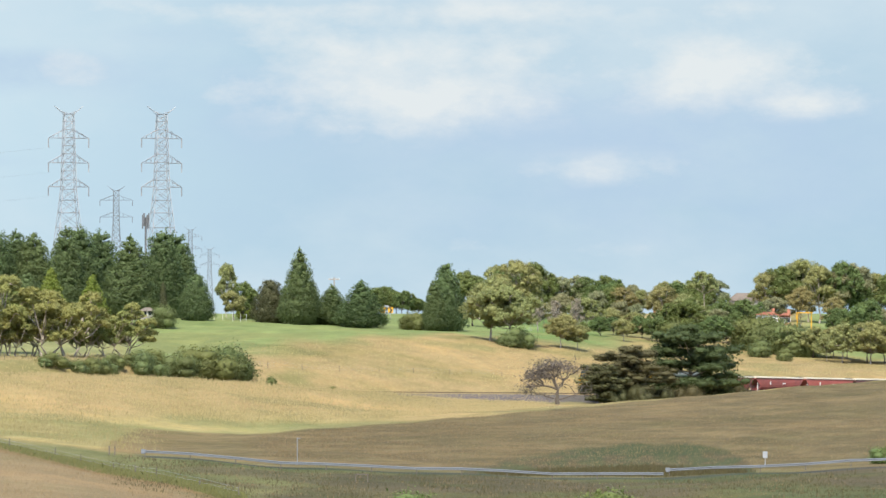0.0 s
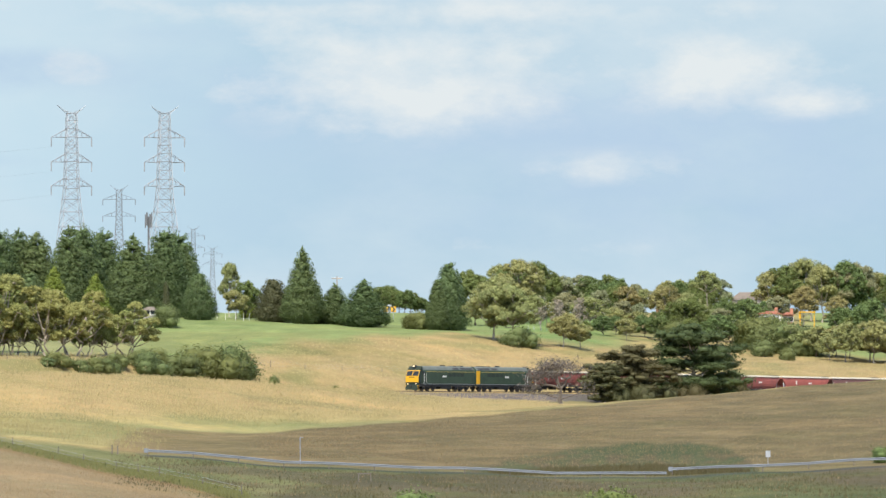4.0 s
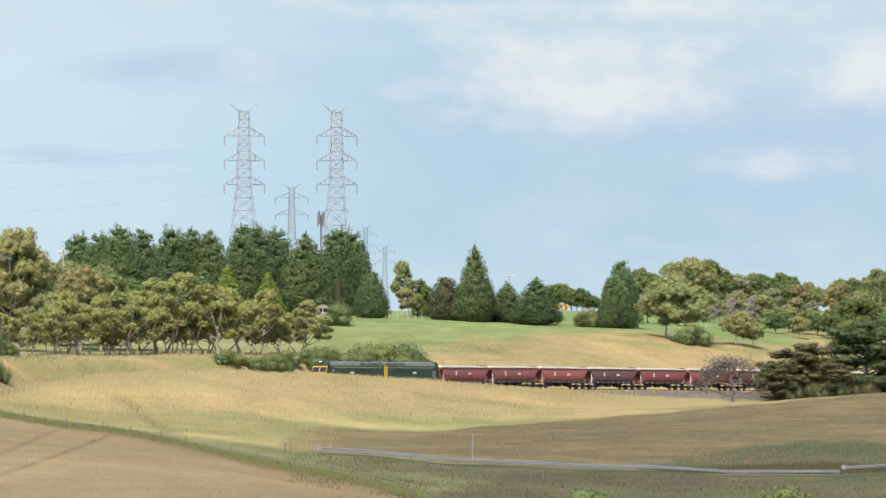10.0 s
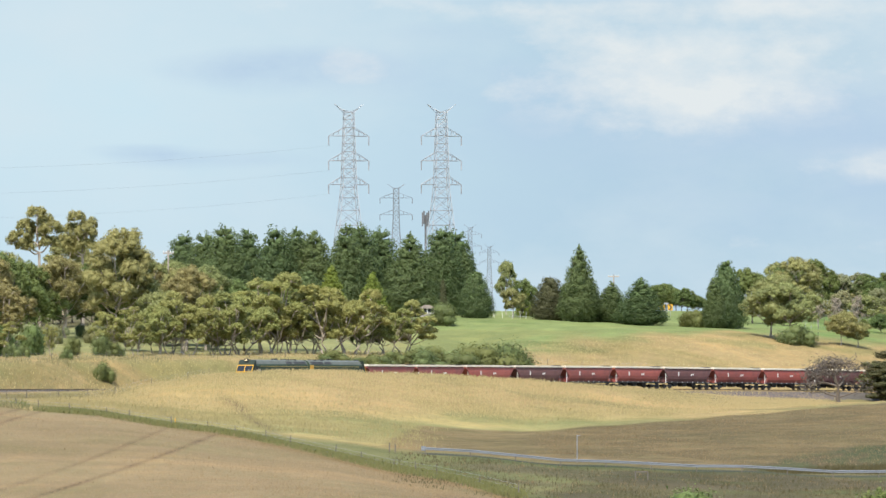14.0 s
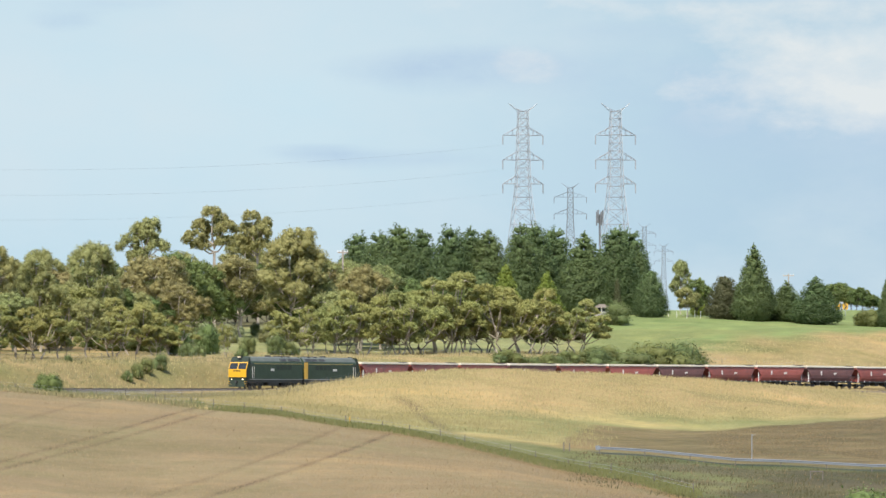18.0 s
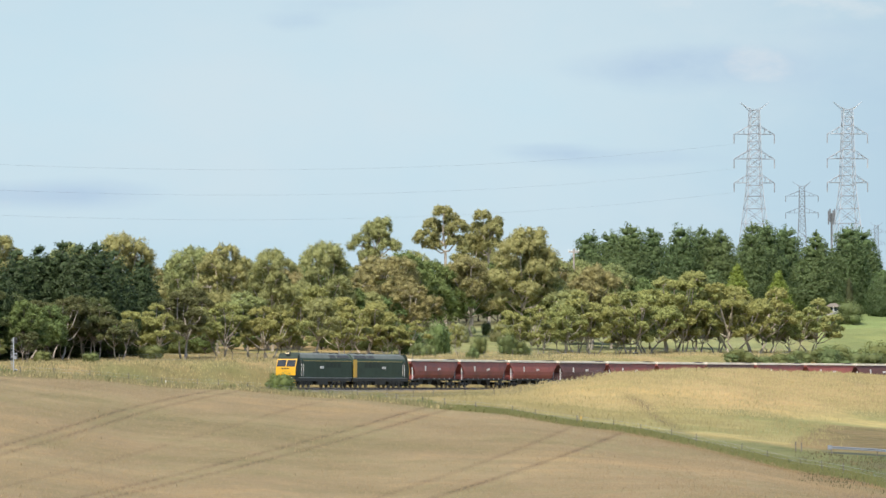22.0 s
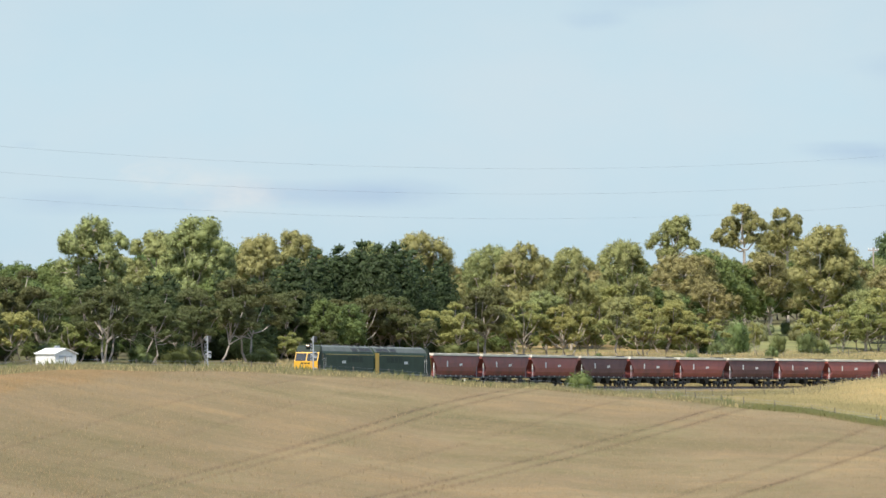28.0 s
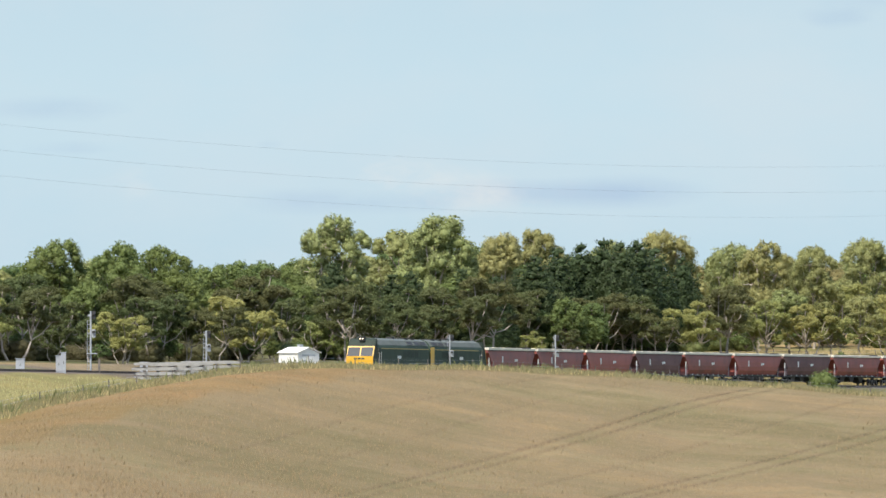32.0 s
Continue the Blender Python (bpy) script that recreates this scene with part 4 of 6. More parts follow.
    for kind, b, top, d in (("trunk_gum", -378, 424, 185), ("bronze_gum", -325, 452, 195), ("gum", -470, 452, 180), ("bronze_gum", -222, 474, 180), ("bronze_gum", -520, 462, 180), ("broad", -400, 470, 230), ("broad", -290, 470, 230), ("trunk_gum", -262, 455, 185), ("lime", -292, 505, 132), ("broad", -330, 500, 215), ("broad", -430, 490, 215), ("broad", -235, 500, 200), ("bronze_gum", -165, 476, 110), ("gum", -130, 475, 120),
                            ("broad", -60, 500, 110), ("field_gum", -210, 520, 90), ("broad", 20, 508, 110)):
        set_plant(kind, b, track_r(b) + d + (105 if -480 < b < -225 and d > 100 else 0), top, g, 0.95)
    # dark pines under the pylons
    for b, top in ((-170, 425), (-130, 424), (-95, 412), (-55, 416), (-5, 414), (30, 412), (62, 418), (118, 407), (140, 409), (178, 416), (232, 421), (287, 415), (312, 420), (328, 452)):
        set_plant("pine" if b != 232 else "spire", b, 1015 + plant_rng.uniform(-8, 40), top, "dark pines below the pylons", 1.0 if b != 232 else 1.2)
    for b, top in ((50, 490), (-30, 500), (348, 490), (95, 500), (-80, 505)):
        set_plant("round_pine", b, 1002, top, "dark pines below the pylons", 0.95)
    for b, top in ((165, 490), (92, 478), (-280, 500)):
        set_plant("lime", b, 985, top, "golden conifers", 1.2)
    set_plant("brown_pine", 290, 1000, 500, "", 0.28)
    # conifers in the pasture
    for kind, b, top, w in (("brown_pine", 480, 497, 1.2), ("spire", 531, 442, 0.95), ("round_pine", 540, 500, 1.0), ("spire", 588, 506, 1.75), ("spire", 640, 498, 1.7), ("round_pine", 790, 473, 0.75), ("pine", 770, 500, 0.8)):
        set_plant(kind, b, 1000 + plant_rng.uniform(-8, 8), top, "conifers in the pasture", w)
    for kind, b, top, r in (("gum", 402, 467, 1080), ("broad", 430, 500, 1040), ("field_gum", 415, 515, 1030), ("lime", 436, 500, 1060), ("bush", 292, 542, 960), ("bush", 735, 552, 1000)):
        set_plant(kind, b, r, top, "", 0.6 if kind == "gum" else 0.9)
    row_of(["broad"], 645, 770, 10, lambda b: 1500, lambda b: 510 + 12 * abs(b - 668) / 60, 9, "distant trees on the skyline", 1.2)
    for b in range(1280, 1356, 15):
        set_plant("far_gum" if b % 2 else "broad", b, 1160 + plant_rng.uniform(-10, 10), 530 + plant_rng.uniform(-3, 6), "trees on the hillside", 0.9)
    for b, top in ((1334, 560), (1349, 568), (1368, 566), (1384, 571), (1400, 572)):
        set_plant("bush", b, 1058, top, "trees on the hillside", 1.1)
    for b, top in ((952, 525), (985, 532), (1020, 528), (1408, 592), (1440, 600), (1468, 604)):
        set_plant("dead_gum", b, 1055, top, "half-dead trees on the hillside", 0.8)
    # trees on the hillside to the right
    for kind, b, top, r in (("field_gum", 868, 492, 960), ("field_gum", 905, 505, 955), ("field_gum", 992, 556, 965), ("field_gum", 1022, 575, 970), ("broad", 838, 480, 1090), ("gum", 922, 461, 1150), ("bush", 915, 580, 950)):
        set_plant(kind, b, r, top, "trees on the hillside", 1.0)
    far_b = line(((850, 485), (1000, 478), (1060, 500), (1150, 505), (1250, 498), (1320, 500), (1400, 475), (1560, 478), (2400, 480)))
    row_of(["far_gum", "far_gum", "gum", "far_gum", "broad"], 880, 1800, 22, lambda b: 1260, lambda b: far_b(b) - 2, 14, "trees on the hillside", 1.0, (1282, 1352))
    row_of(["broad", "bush", "broad"], 1030, 1330, 26, lambda b: 1062, lambda b: 566, 8, "trees on the hillside", 1.3, (1300, 1440))
    row_of(["bronze_gum", "far_gum", "broad"], 1000, 1800, 60, lambda b: 1180, lambda b: 518, 14, "trees on the hillside", 1.0, (1282, 1352))
    row_of(["field_gum", "broad", "far_gum", "broad"], 1040, 1800, 34, lambda b: 1100, lambda b: 552 + 12 * math.sin(b * 0.04), 18, "trees on the hillside", 1.2, (1318, 1450))
    row_of(["field_gum", "dead_gum", "field_gum"], 1400, 1800, 34, lambda b: 1045, lambda b: 578, 10, "trees on the hillside", 1.2)
    row_of(["far_gum", "far_gum", "broad", "far_gum", "field_gum"], 925, 1800, 30, lambda b: 1130, lambda b: 540 + 10 * math.sin(b * 0.05), 16, "trees on the hillside", 1.0, (1330, 1450))
    for kind, b, top, r in (("open_gum", 1247, 482, 1150), ("broad", 1090, 502, 1180), ("broad", 1195, 500, 1190), ("broad", 1225, 497, 1190), ("field_gum", 1105, 565, 1040), ("bush", 1347, 602, 1040), ("bush", 1412, 604, 1050),
                            ("field_gum", 1490, 572, 1035), ("field_gum", 1540, 568, 1035), ("field_gum", 1462, 592, 1040), ("field_gum", 1600, 570, 1035), ("bush", 1352, 571, 1064), ("broad", 1366, 565, 1060), ("broad", 1060, 560, 1100), ("bush", 1390, 616, 1030)):
        set_plant(kind, b, r, top, "trees on the hillside", 1.0)
    # dark cypress group in front of the train
    c = spreading_cypress(7)
    r = track_r(1215) - 28
    c.matrix_basis = Matrix.Translation(on_land(1222, r, -1.5)) @ Matrix.Diagonal((1.22, 1.22, 1.14, 1))
    for b, d, top, w in ((1098, 36, 682, 0.7), (1135, 40, 680, 0.7), (1172, 40, 680, 0.6), (1215, 40, 676, 0.7), (1258, 36, 672, 0.6), (1296, 32, 664, 0.5)):
        set_plant("olive_bush", b, track_r(b) - d, top, "thicket beside the cypress", w, 0.5)
    c = spreading_cypress(8, "thicket_leaf", "brownish olive cypress beside the darker one")
    c.matrix_basis = Matrix.Translation(on_land(1116, track_r(1116) - 29, -0.8)) @ Matrix.Diagonal((0.95, 0.95, 0.80, 1))
    c = spreading_cypress(10, "thicket_leaf", "low brownish cypress with ragged boughs")
    c.matrix_basis = Matrix.Translation(on_land(1066, track_r(1066) - 31, -0.6)) @ Matrix.Diagonal((0.52, 0.52, 0.56, 1))
    s = bare_shrub(9)
    s.matrix_basis = Matrix.Translation(on_land(990, track_r(990) - 66, -0.2)) @ Matrix.Diagonal((2.5, 2.2, 2.15, 1))
    # thicket behind the knoll
    for b, top in ((82, 632), (110, 634), (138, 636), (182, 632), (256, 622), (286, 628), (352, 628), (408, 618), (95, 622), (125, 634), (165, 632), (200, 624), (240, 620), (272, 616), (300, 630), (335, 632), (372, 612), (398, 612), (420, 626), (320, 638), (150, 640), (222, 634), (308, 626), (262, 630), (345, 630), (388, 622), (112, 630), (78, 636), (232, 628)):
        set_plant("bush", b, track_r(b) + plant_rng.uniform(14, 26), top + 2, "thicket behind the knoll", 1.15)
    for b, top, d in ((480, 666, 12), (470, 620, 90), (588, 684, 8)):
        set_plant("bush", b, track_r(b) + d, top, "bushes in dry grass", 0.8)
    # bushes by the cutting on the left
    for b, top, d in ((-375, 622, 30), (-520, 632, 18), (-545, 640, 16), (-680, 634, 28), (-725, 668, 5), (-705, 672, 6), (-577, 661, 12), (-562, 651, 14), (-310, 645, 12)):
        set_plant("bush", b, track_r(b) + d, top, "bushes beside the line", 0.62)
    for b, top, d in ((-2158, 690, 34), (-2120, 702, 40), (-2135, 696, 30), (-2050, 722, 44)):
        set_plant("bush", b, track_r(b) - d, top, "low bushes in the yard's grass", 0.9)
    set_plant("lime_bush", -711, track_r(-711) - 22, 668, "", 0.85)
    for b, top in ((500, 855), (512, 852), (524, 856), (540, 853), (575, 857), (585, 855)):
        set_plant("dock", b, 372, top, "rust-brown weeds on the verge", 1.0)
    for b, top, r in ((135, 874, 268), (727, 872, 290), (1078, 868, 290), (1553, 792, 415), (1572, 790, 415)):
        set_plant("lime_bush", b, r, top, "green bushes at the roadside", 1.0)


plant_all()
for _group in KINDS.values():
    for _ob in _group:
        for _o in (*_ob.children_recursive, _ob):
            bpy.data.objects.remove(_o)


# ---- railway ----
def along(s):
    """Point of the track's middle, at rail height, s metres from bearing 784 (growing towards the left)."""
    b = AHEAD - 5.33 * s
    r = float(track_r(b))
    return Vector((*spot(b, r), EYE + (LEVEL - float(rail_level(b)) - 2.0) / U * r + 0.05))


def build_track():
    ob = tagged(new("railway_track"), "single railway track with rusty rails on dark ballast", "railway track", kind="structure")
    pts = [along(s) for s in range(-280, 620, 4)]
    for side in (-0.72, 0.72):
        bm, last = bmesh.new(), None
        for i, p in enumerate(pts):
            d = (pts[min(i + 1, len(pts) - 1)] - pts[max(i - 1, 0)]).normalized()
            n = Vector((-d.y, d.x, 0))
            ring = [bm.verts.new(p + n * (side + a) + Vector((0, 0, z))) for a, z in ((-0.04, -0.16), (0.04, -0.16), (0.04, 0), (-0.04, 0))]
            if last:
                for k in range(4):
                    bm.faces.new((last[k], last[(k + 1) % 4], ring[(k + 1) % 4], ring[k]))
            last = ring
        part("rail", bm, "rail_steel", ob)
    bm = bmesh.new()
    box(bm, -1.25, 1.25, -0.12, 0.12, -0.30, -0.165)
    me = part("sleeper", bm, "track_sleeper", ob)
    first = True
    for s in range(40, 330):
        p, q = along(s * 1.0), along(s + 0.5)
        d = q - p
        m = Matrix.Translation(p) @ Matrix.Rotation(math.atan2(d.y, d.x) - math.pi / 2, 4, "Z")
        if first:
            me.matrix_basis, first = m, False
        else:
            shared("sleeper", me.data, ob, m)
    return ob


build_track()


def bogie(parent, x, axles, base, radius, wheel_me, frame_me, width=1.1):
    f = shared("bogie", frame_me, parent, Matrix.Translation((x, 0, 0)))
    for k in range(axles):
        wx = (k - (axles - 1) / 2) * base
        for side in (-1, 1):
            shared("wheel", wheel_me, f, Matrix.Translation((wx, side * 0.76, radius)))


def bogie_mesh(name, half, radius, axles, base):
    bm = bmesh.new()
    for s in (-1, 1):
        box(bm, -half, half, s * 1.02 - 0.09, s * 1.02 + 0.09, radius - 0.05, radius + 0.28, 0.03)
        for k in range(axles):
            wx = (k - (axles - 1) / 2) * base
            box(bm, wx - 0.16, wx + 0.16, s * 1.12 - 0.1, s * 1.12 + 0.1, radius - 0.16, radius + 0.14)
            box(bm, wx + base * 0.3, wx + base * 0.42, s * 1.12 - 0.07, s * 1.12 + 0.07, radius - 0.1, radius + 0.3)
    box(bm, -0.3, 0.3, -1.0, 1.0, radius, radius + 0.3)
    me = bpy.data.meshes.new(name)
    bm.to_mesh(me)
    bm.free()
    me.materials.append(M["black_iron"])
    return me


def wheel_mesh(radius):
    bm = bmesh.new()
    disc(bm, Matrix.Rotation(math.pi / 2, 4, "X"), radius, 0.13, 20)
    disc(bm, Matrix.Rotation(math.pi / 2, 4, "X"), radius * 0.4, 0.22, 12)
    me = bpy.data.meshes.new("wheel")
    bm.to_mesh(me)
    bm.free()
    me.materials.append(M["wheel_steel"])
    return me


def body_section(bm, xs, outline):
    """Loft: outline(x) gives points (y, z) for each station."""
    rings = [[bm.verts.new((x, y, z)) for y, z in outline(x)] for x in xs]
    n = len(rings[0])
    for u, v in zip(rings, rings[1:]):
        for k in range(n):
            bm.faces.new((u[k], u[(k + 1) % n], v[(k + 1) % n], v[k]))
    bm.faces.new(rings[0][::-1])
    bm.faces.new(rings[-1])
    bmesh.ops.recalc_face_normals(bm, faces=bm.faces)
    return bm


LOCO, WAGON = 19.2, 16.45


def locomotive(label, led):
    """Diesel locomotive, its cab towards +x; +y is the side away from the sun's side of the valley."""
    ob = tagged(new("locomotive"), label, "locomotive", group="locomotives")
    L, W = LOCO / 2 - 0.32, 1.46
    full = [(-W, 1.25), (-W, 3.45), (-W * 0.93, 3.72), (-W * 0.70, 4.17), (-0.45, 4.38), (0.45, 4.38), (W * 0.70, 4.17), (W * 0.93, 3.72), (W, 3.45), (W, 1.25)]
    part("body", body_section(bmesh.new(), (-L, L - 1.25), lambda x: full), "green_paint", ob)
    cap = [(y * 1.004, z + 0.006) for y, z in full[2:8]]
    part("roof", body_section(bmesh.new(), (-L + 0.01, L - 1.26), lambda x: cap), "skylit_loco_roof", ob, "grey-green roof with the sky's light put into its paler colour")
    # cab front: a raked windscreen over an upright nose
    cab = bmesh.new()
    side = [(L - 1.25, 1.25), (L + 0.16, 1.25), (L + 0.12, 2.40), (L - 0.50, 3.74), (L - 0.85, 4.20), (L - 1.25, 4.36)]
    lo = [cab.verts.new((x, -W * (0.985 if x > L - 0.4 else 1.0), z)) for x, z in side]
    hi = [cab.verts.new((x, W * (0.985 if x > L - 0.4 else 1.0), z)) for x, z in side]
    for k in range(6):
        cab.faces.new((lo[k], lo[(k + 1) % 6], hi[(k + 1) % 6], hi[k]))
    cab.faces.new(lo[::-1])
    cab.faces.new(hi)
    bmesh.ops.recalc_face_normals(cab, faces=cab.faces)
    bmesh.ops.bevel(cab, geom=list(cab.edges), offset=0.07, segments=2, affect="EDGES")
    cabo = part("cab", cab, "dark_green_paint", ob, "raked driver's cab")
    part("nose_panel", a_box(L + 0.06, L + 0.20, -1.46, 1.46, 1.48, 2.60, 0.05), "yellow_paint", cabo, "bright yellow nose panel")
    rake = math.atan2(0.62, 1.24)
    def on_screen(y0, y1, z0, z1, proud, mat, name):
        bm = box(bmesh.new(), -0.03, 0.03, y0, y1, z0, z1)
        o = part(name, bm, mat, cabo)
        o.matrix_basis = Matrix.Translation((L + 0.13 + proud, 0, 2.52)) @ Matrix.Rotation(-rake, 4, "Y")
    on_screen(-1.45, 1.45, 0.02, 1.26, 0.00, "yellow_paint", "windscreen_surround")
    for s in (-1, 1):
        on_screen(s * 0.71 - 0.64, s * 0.71 + 0.64, 0.12, 1.12, 0.03, "glass", "windscreen")
    part("headlight_box", a_box(L - 0.95, L - 0.45, -0.30, 0.30, 4.06, 4.50, 0.05), "black_iron", cabo)
    for y in (-0.14, 0.14):
        bm = disc(bmesh.new(), Matrix.Translation((L - 0.43, y, 4.30)) @ Matrix.Rotation(math.pi / 2, 4, "Y"), 0.06, 0.05, 12)
        part("headlight", bm, "lamp" if led else "glass", cabo, "lit headlight" if led else "")
    for y in (-0.92, 0.92):
        bm = disc(bmesh.new(), Matrix.Translation((L + 0.20, y, 1.22)) @ Matrix.Rotation(math.pi / 2, 4, "Y"), 0.09, 0.06, 12)
        part("ditch_light", bm, "lamp" if led else "glass", cabo, "lit ditch light" if led else "")
    for k in range(3):
        part("number_bar", a_box(L + 0.19, L + 0.215, -0.62 + k * 0.42, -0.30 + k * 0.42, 2.30, 2.46), "dark_green_paint", cabo)
    part("pilot", prism(bmesh.new(), [(L - 0.2, 0.18), (L + 0.36, 0.18), (L + 0.22, 1.24), (L - 0.2, 1.24)], -1.35, 1.35), "dark_green_paint", ob, "green pilot with yellow steps")
    for s in (-1, 1):
        for k in range(3):
            part("step", a_box(L - 0.15, L + 0.30, s * 1.30 - 0.14, s * 1.30 + 0.14, 0.30 + 0.3 * k, 0.36 + 0.3 * k), "yellow_paint", ob)
        bm = bmesh.new()
        for x in (L - 2.35, L - 1.75):
            beam(bm, (x, s * 1.52, 1.45), (x, s * 1.52, 3.0), 0.045, 6)
        part("handrail", bm, "white_paint", ob)
        part("cab_window", a_box(L - 1.80, L - 1.30, s * 1.455, s * 1.475, 2.75, 3.45), "glass", cabo)
        part("cab_door", a_box(L - 2.30, L - 1.80, s * 1.455, s * 1.48, 1.40, 3.25, 0.01), "dark_green_paint", ob)
        part("gold_line", a_box(-L + 0.1, L - 2.5, s * 1.456, s * 1.472, 3.36, 3.42), "gold_paint", ob)
        part("sill_line", a_box(-L, L - 0.9, s * 1.43, s * 1.49, 1.21, 1.27), "galvanised", ob, "pale worn sill line")
        if not led:
            part("end_stripe", a_box(-L - 0.02, -L + 1.15, s * 1.456, s * 1.474, 1.30, 3.62), "yellow_paint", ob, "yellow end stripe")
        for k in range(3):
            part("number_bar", a_box(0.2 + k * 0.42, 0.52 + k * 0.42, s * 1.456, s * 1.474, 2.42, 2.72), "white_paint", ob)
        for k in range(4):
            part("side_vent", a_box(-5.6 + k * 1.35, -4.5 + k * 1.35, s * 1.456, s * 1.48, 2.55, 3.2, 0.01), "dark_green_paint", ob)
        for x0, x1 in ((-8.6, -6.7), (-6.5, -4.7), (-4.1, -2.2)):
            g = part("roof_grille", a_box(x0 - 0.06, x1 + 0.06, -0.03, 0.03, -0.27, 0.27, 0.01), "skylit_loco_roof", ob)
            g.matrix_basis = Matrix.Translation((0, s * 1.215, 3.962)) @ Matrix.Rotation(s * radians(37), 4, "X")
            part("grille_mesh", a_box(x0, x1, -0.035, 0.035, -0.21, 0.21), "black_iron", g, "black radiator grille")
    for x in (-6.2, -4.0):
        bm = disc(bmesh.new(), Matrix.Translation((x, 0, 4.40)), 0.75, 0.14, 24)
        part("radiator_fan", bm, "black_iron", ob)
    part("exhaust_stack", a_box(-0.9, -0.1, -0.35, 0.35, 4.34, 4.56, 0.04), "black_iron", ob)
    part("underframe", a_box(-L, L - 0.2, -1.35, 1.35, 0.80, 1.25), "black_iron", ob)
    part("fuel_tank", a_box(-1.9, 1.9, -1.25, 1.25, 0.35, 1.0, 0.15), "black_iron", ob)
    part("coupler", a_box(L, L + 0.75, -0.12, 0.12, 0.75, 1.05), "black_iron", ob)
    part("coupler", a_box(-L - 0.32, -L, -0.12, 0.12, 0.75, 1.05), "black_iron", ob)
    wm, fm = wheel_mesh(0.52), bogie_mesh("bogie", 2.35, 0.52, 3, 1.75)
    # a tall loading gauge: everything above the rails is drawn up a little, the bogies stay
    tall = 1.07
    for o in ob.children_recursive:
        if o.matrix_basis == Matrix.Identity(4):
            if not (o.parent != ob and o.parent.matrix_basis != Matrix.Identity(4)):
                o.data.transform(Matrix.Diagonal((1, 1, tall, 1)))
        else:
            m = o.matrix_basis.copy()
            m.translation.z *= tall
            o.matrix_basis = m
    for x in (-5.6, 5.4):
        bogie(ob, x, 3, 1.75, 0.52, wm, fm)
    return ob


def hopper_wagon(paint, label):
    """Covered grain hopper with sloping ends, white roof edge and two bogies."""
    ob = tagged(new("hopper_wagon"), label, "wagon", group="grain hopper wagons")
    L, W = WAGON / 2 - 0.45, 1.45
    bm = bmesh.new()
    half = [(0.7, 1.10), (1.18, 1.38), (1.40, 1.85), (1.465, 2.35), (1.45, 2.9), (1.38, 3.4), (1.30, 3.72)]
    sec = [(-y, z) for y, z in half] + half[::-1]
    def outline(x):
        over = abs(x) - (L - 1.25)
        cut = 1.05 if over <= 0 else 2.20 + 1.25 * over / 1.25
        return [(y, max(z, cut)) for y, z in sec]
    body_section(bm, (-L, -L + 0.42, -L + 0.84, -L + 1.24, -L + 1.25, -2, 2, L - 1.25, L - 1.24, L - 0.84, L - 0.42, L), outline)
    part("hopper_body", bm, paint, ob)
    part("roof", prism(bmesh.new(), [(-L - 0.05, 3.76), (L + 0.05, 3.76), (L + 0.05, 4.0), (-L - 0.05, 4.0)], -1.50, 1.50), "cream_paint", ob, "bleached cream roof edge")
    # solid black strip that paints in the shade line below the roof edge
    part("eave", a_box(-L, L, -1.40, 1.40, 3.70, 3.77), "black_iron", ob, "black strip standing in for the shade line under the roof edge")
    for k in range(4):
        part("roof_hatch", a_box(-6.2 + k * 3.3, -3.6 + k * 3.3, -0.45, 0.45, 4.0, 4.08, 0.02), "cream_paint", ob)
    part("roof_walkway", a_box(-L - 0.25, -L + 0.45, -0.9, 0.9, 3.98, 4.14, 0.02), "black_iron", ob, "dark walkway at the roof's end")
    for s in (-1, 1):
        part("side_sill", a_box(-L + 1.55, L - 1.55, s * 1.25 - 0.1, s * 1.25 + 0.1, 1.08, 1.30, 0.02), "black_iron", ob)
        for k in range(7):
            part("door_latch", a_box(-5.1 + k * 1.7, -4.95 + k * 1.7, s * 1.36 - 0.02, s * 1.36 + 0.02, 1.20, 1.36), "white_paint", ob)
    for e in (-1, 1):
        x = e * L
        part("end_sill", a_box(min(x - e * 2.2, x + e * 0.15), max(x - e * 2.2, x + e * 0.15), -1.3, 1.3, 1.0, 1.2), "black_iron", ob)
        for s in (-1, 1):
            part("end_post", beam(bmesh.new(), (x - e * 0.55, s * 1.30, 1.1), (x - e * 0.55, s * 1.30, 2.9), 0.12), "white_paint" if e > 0 else "dirty_red_paint", ob, "pale end post" if e > 0 else "")
            bm = bmesh.new()
            for q in range(6):
                beam(bm, (x - e * 1.14, s * 1.32, 1.25 + q * 0.26), (x - e * 0.86, s * 1.32, 1.25 + q * 0.26), 0.04)
            beam(bm, (x - e * 0.86, s * 1.32, 1.1), (x - e * 0.86, s * 1.32, 2.5), 0.04)
            part("ladder", bm, "galvanised", ob)
            part("side_mark", a_box(-e * 3.15 - 0.17, -e * 3.15 + 0.17, s * 1.42, s * 1.474, 2.38, 3.1), "white_paint", ob) if e * s < 0 else None
        part("end_brace", beam(bmesh.new(), (x - e * 0.2, 0, 1.1), (x - e * 1.2, 0, 2.3), 0.16), "black_iron", ob)
        part("coupler", a_box(min(x, x + e * 0.55), max(x, x + e * 0.55), -0.11, 0.11, 0.75, 1.0), "black_iron", ob)
    for s in (-1, 1):
        for k in range(2):
            part("mark_bar", a_box(-s * 1.35 - 0.46 + k * 0.5, -s * 1.35 - 0.04 + k * 0.5, s * 1.44, s * 1.474, 2.55 - 0.06 * k, 2.82 - 0.03 * k), "white_paint", ob)
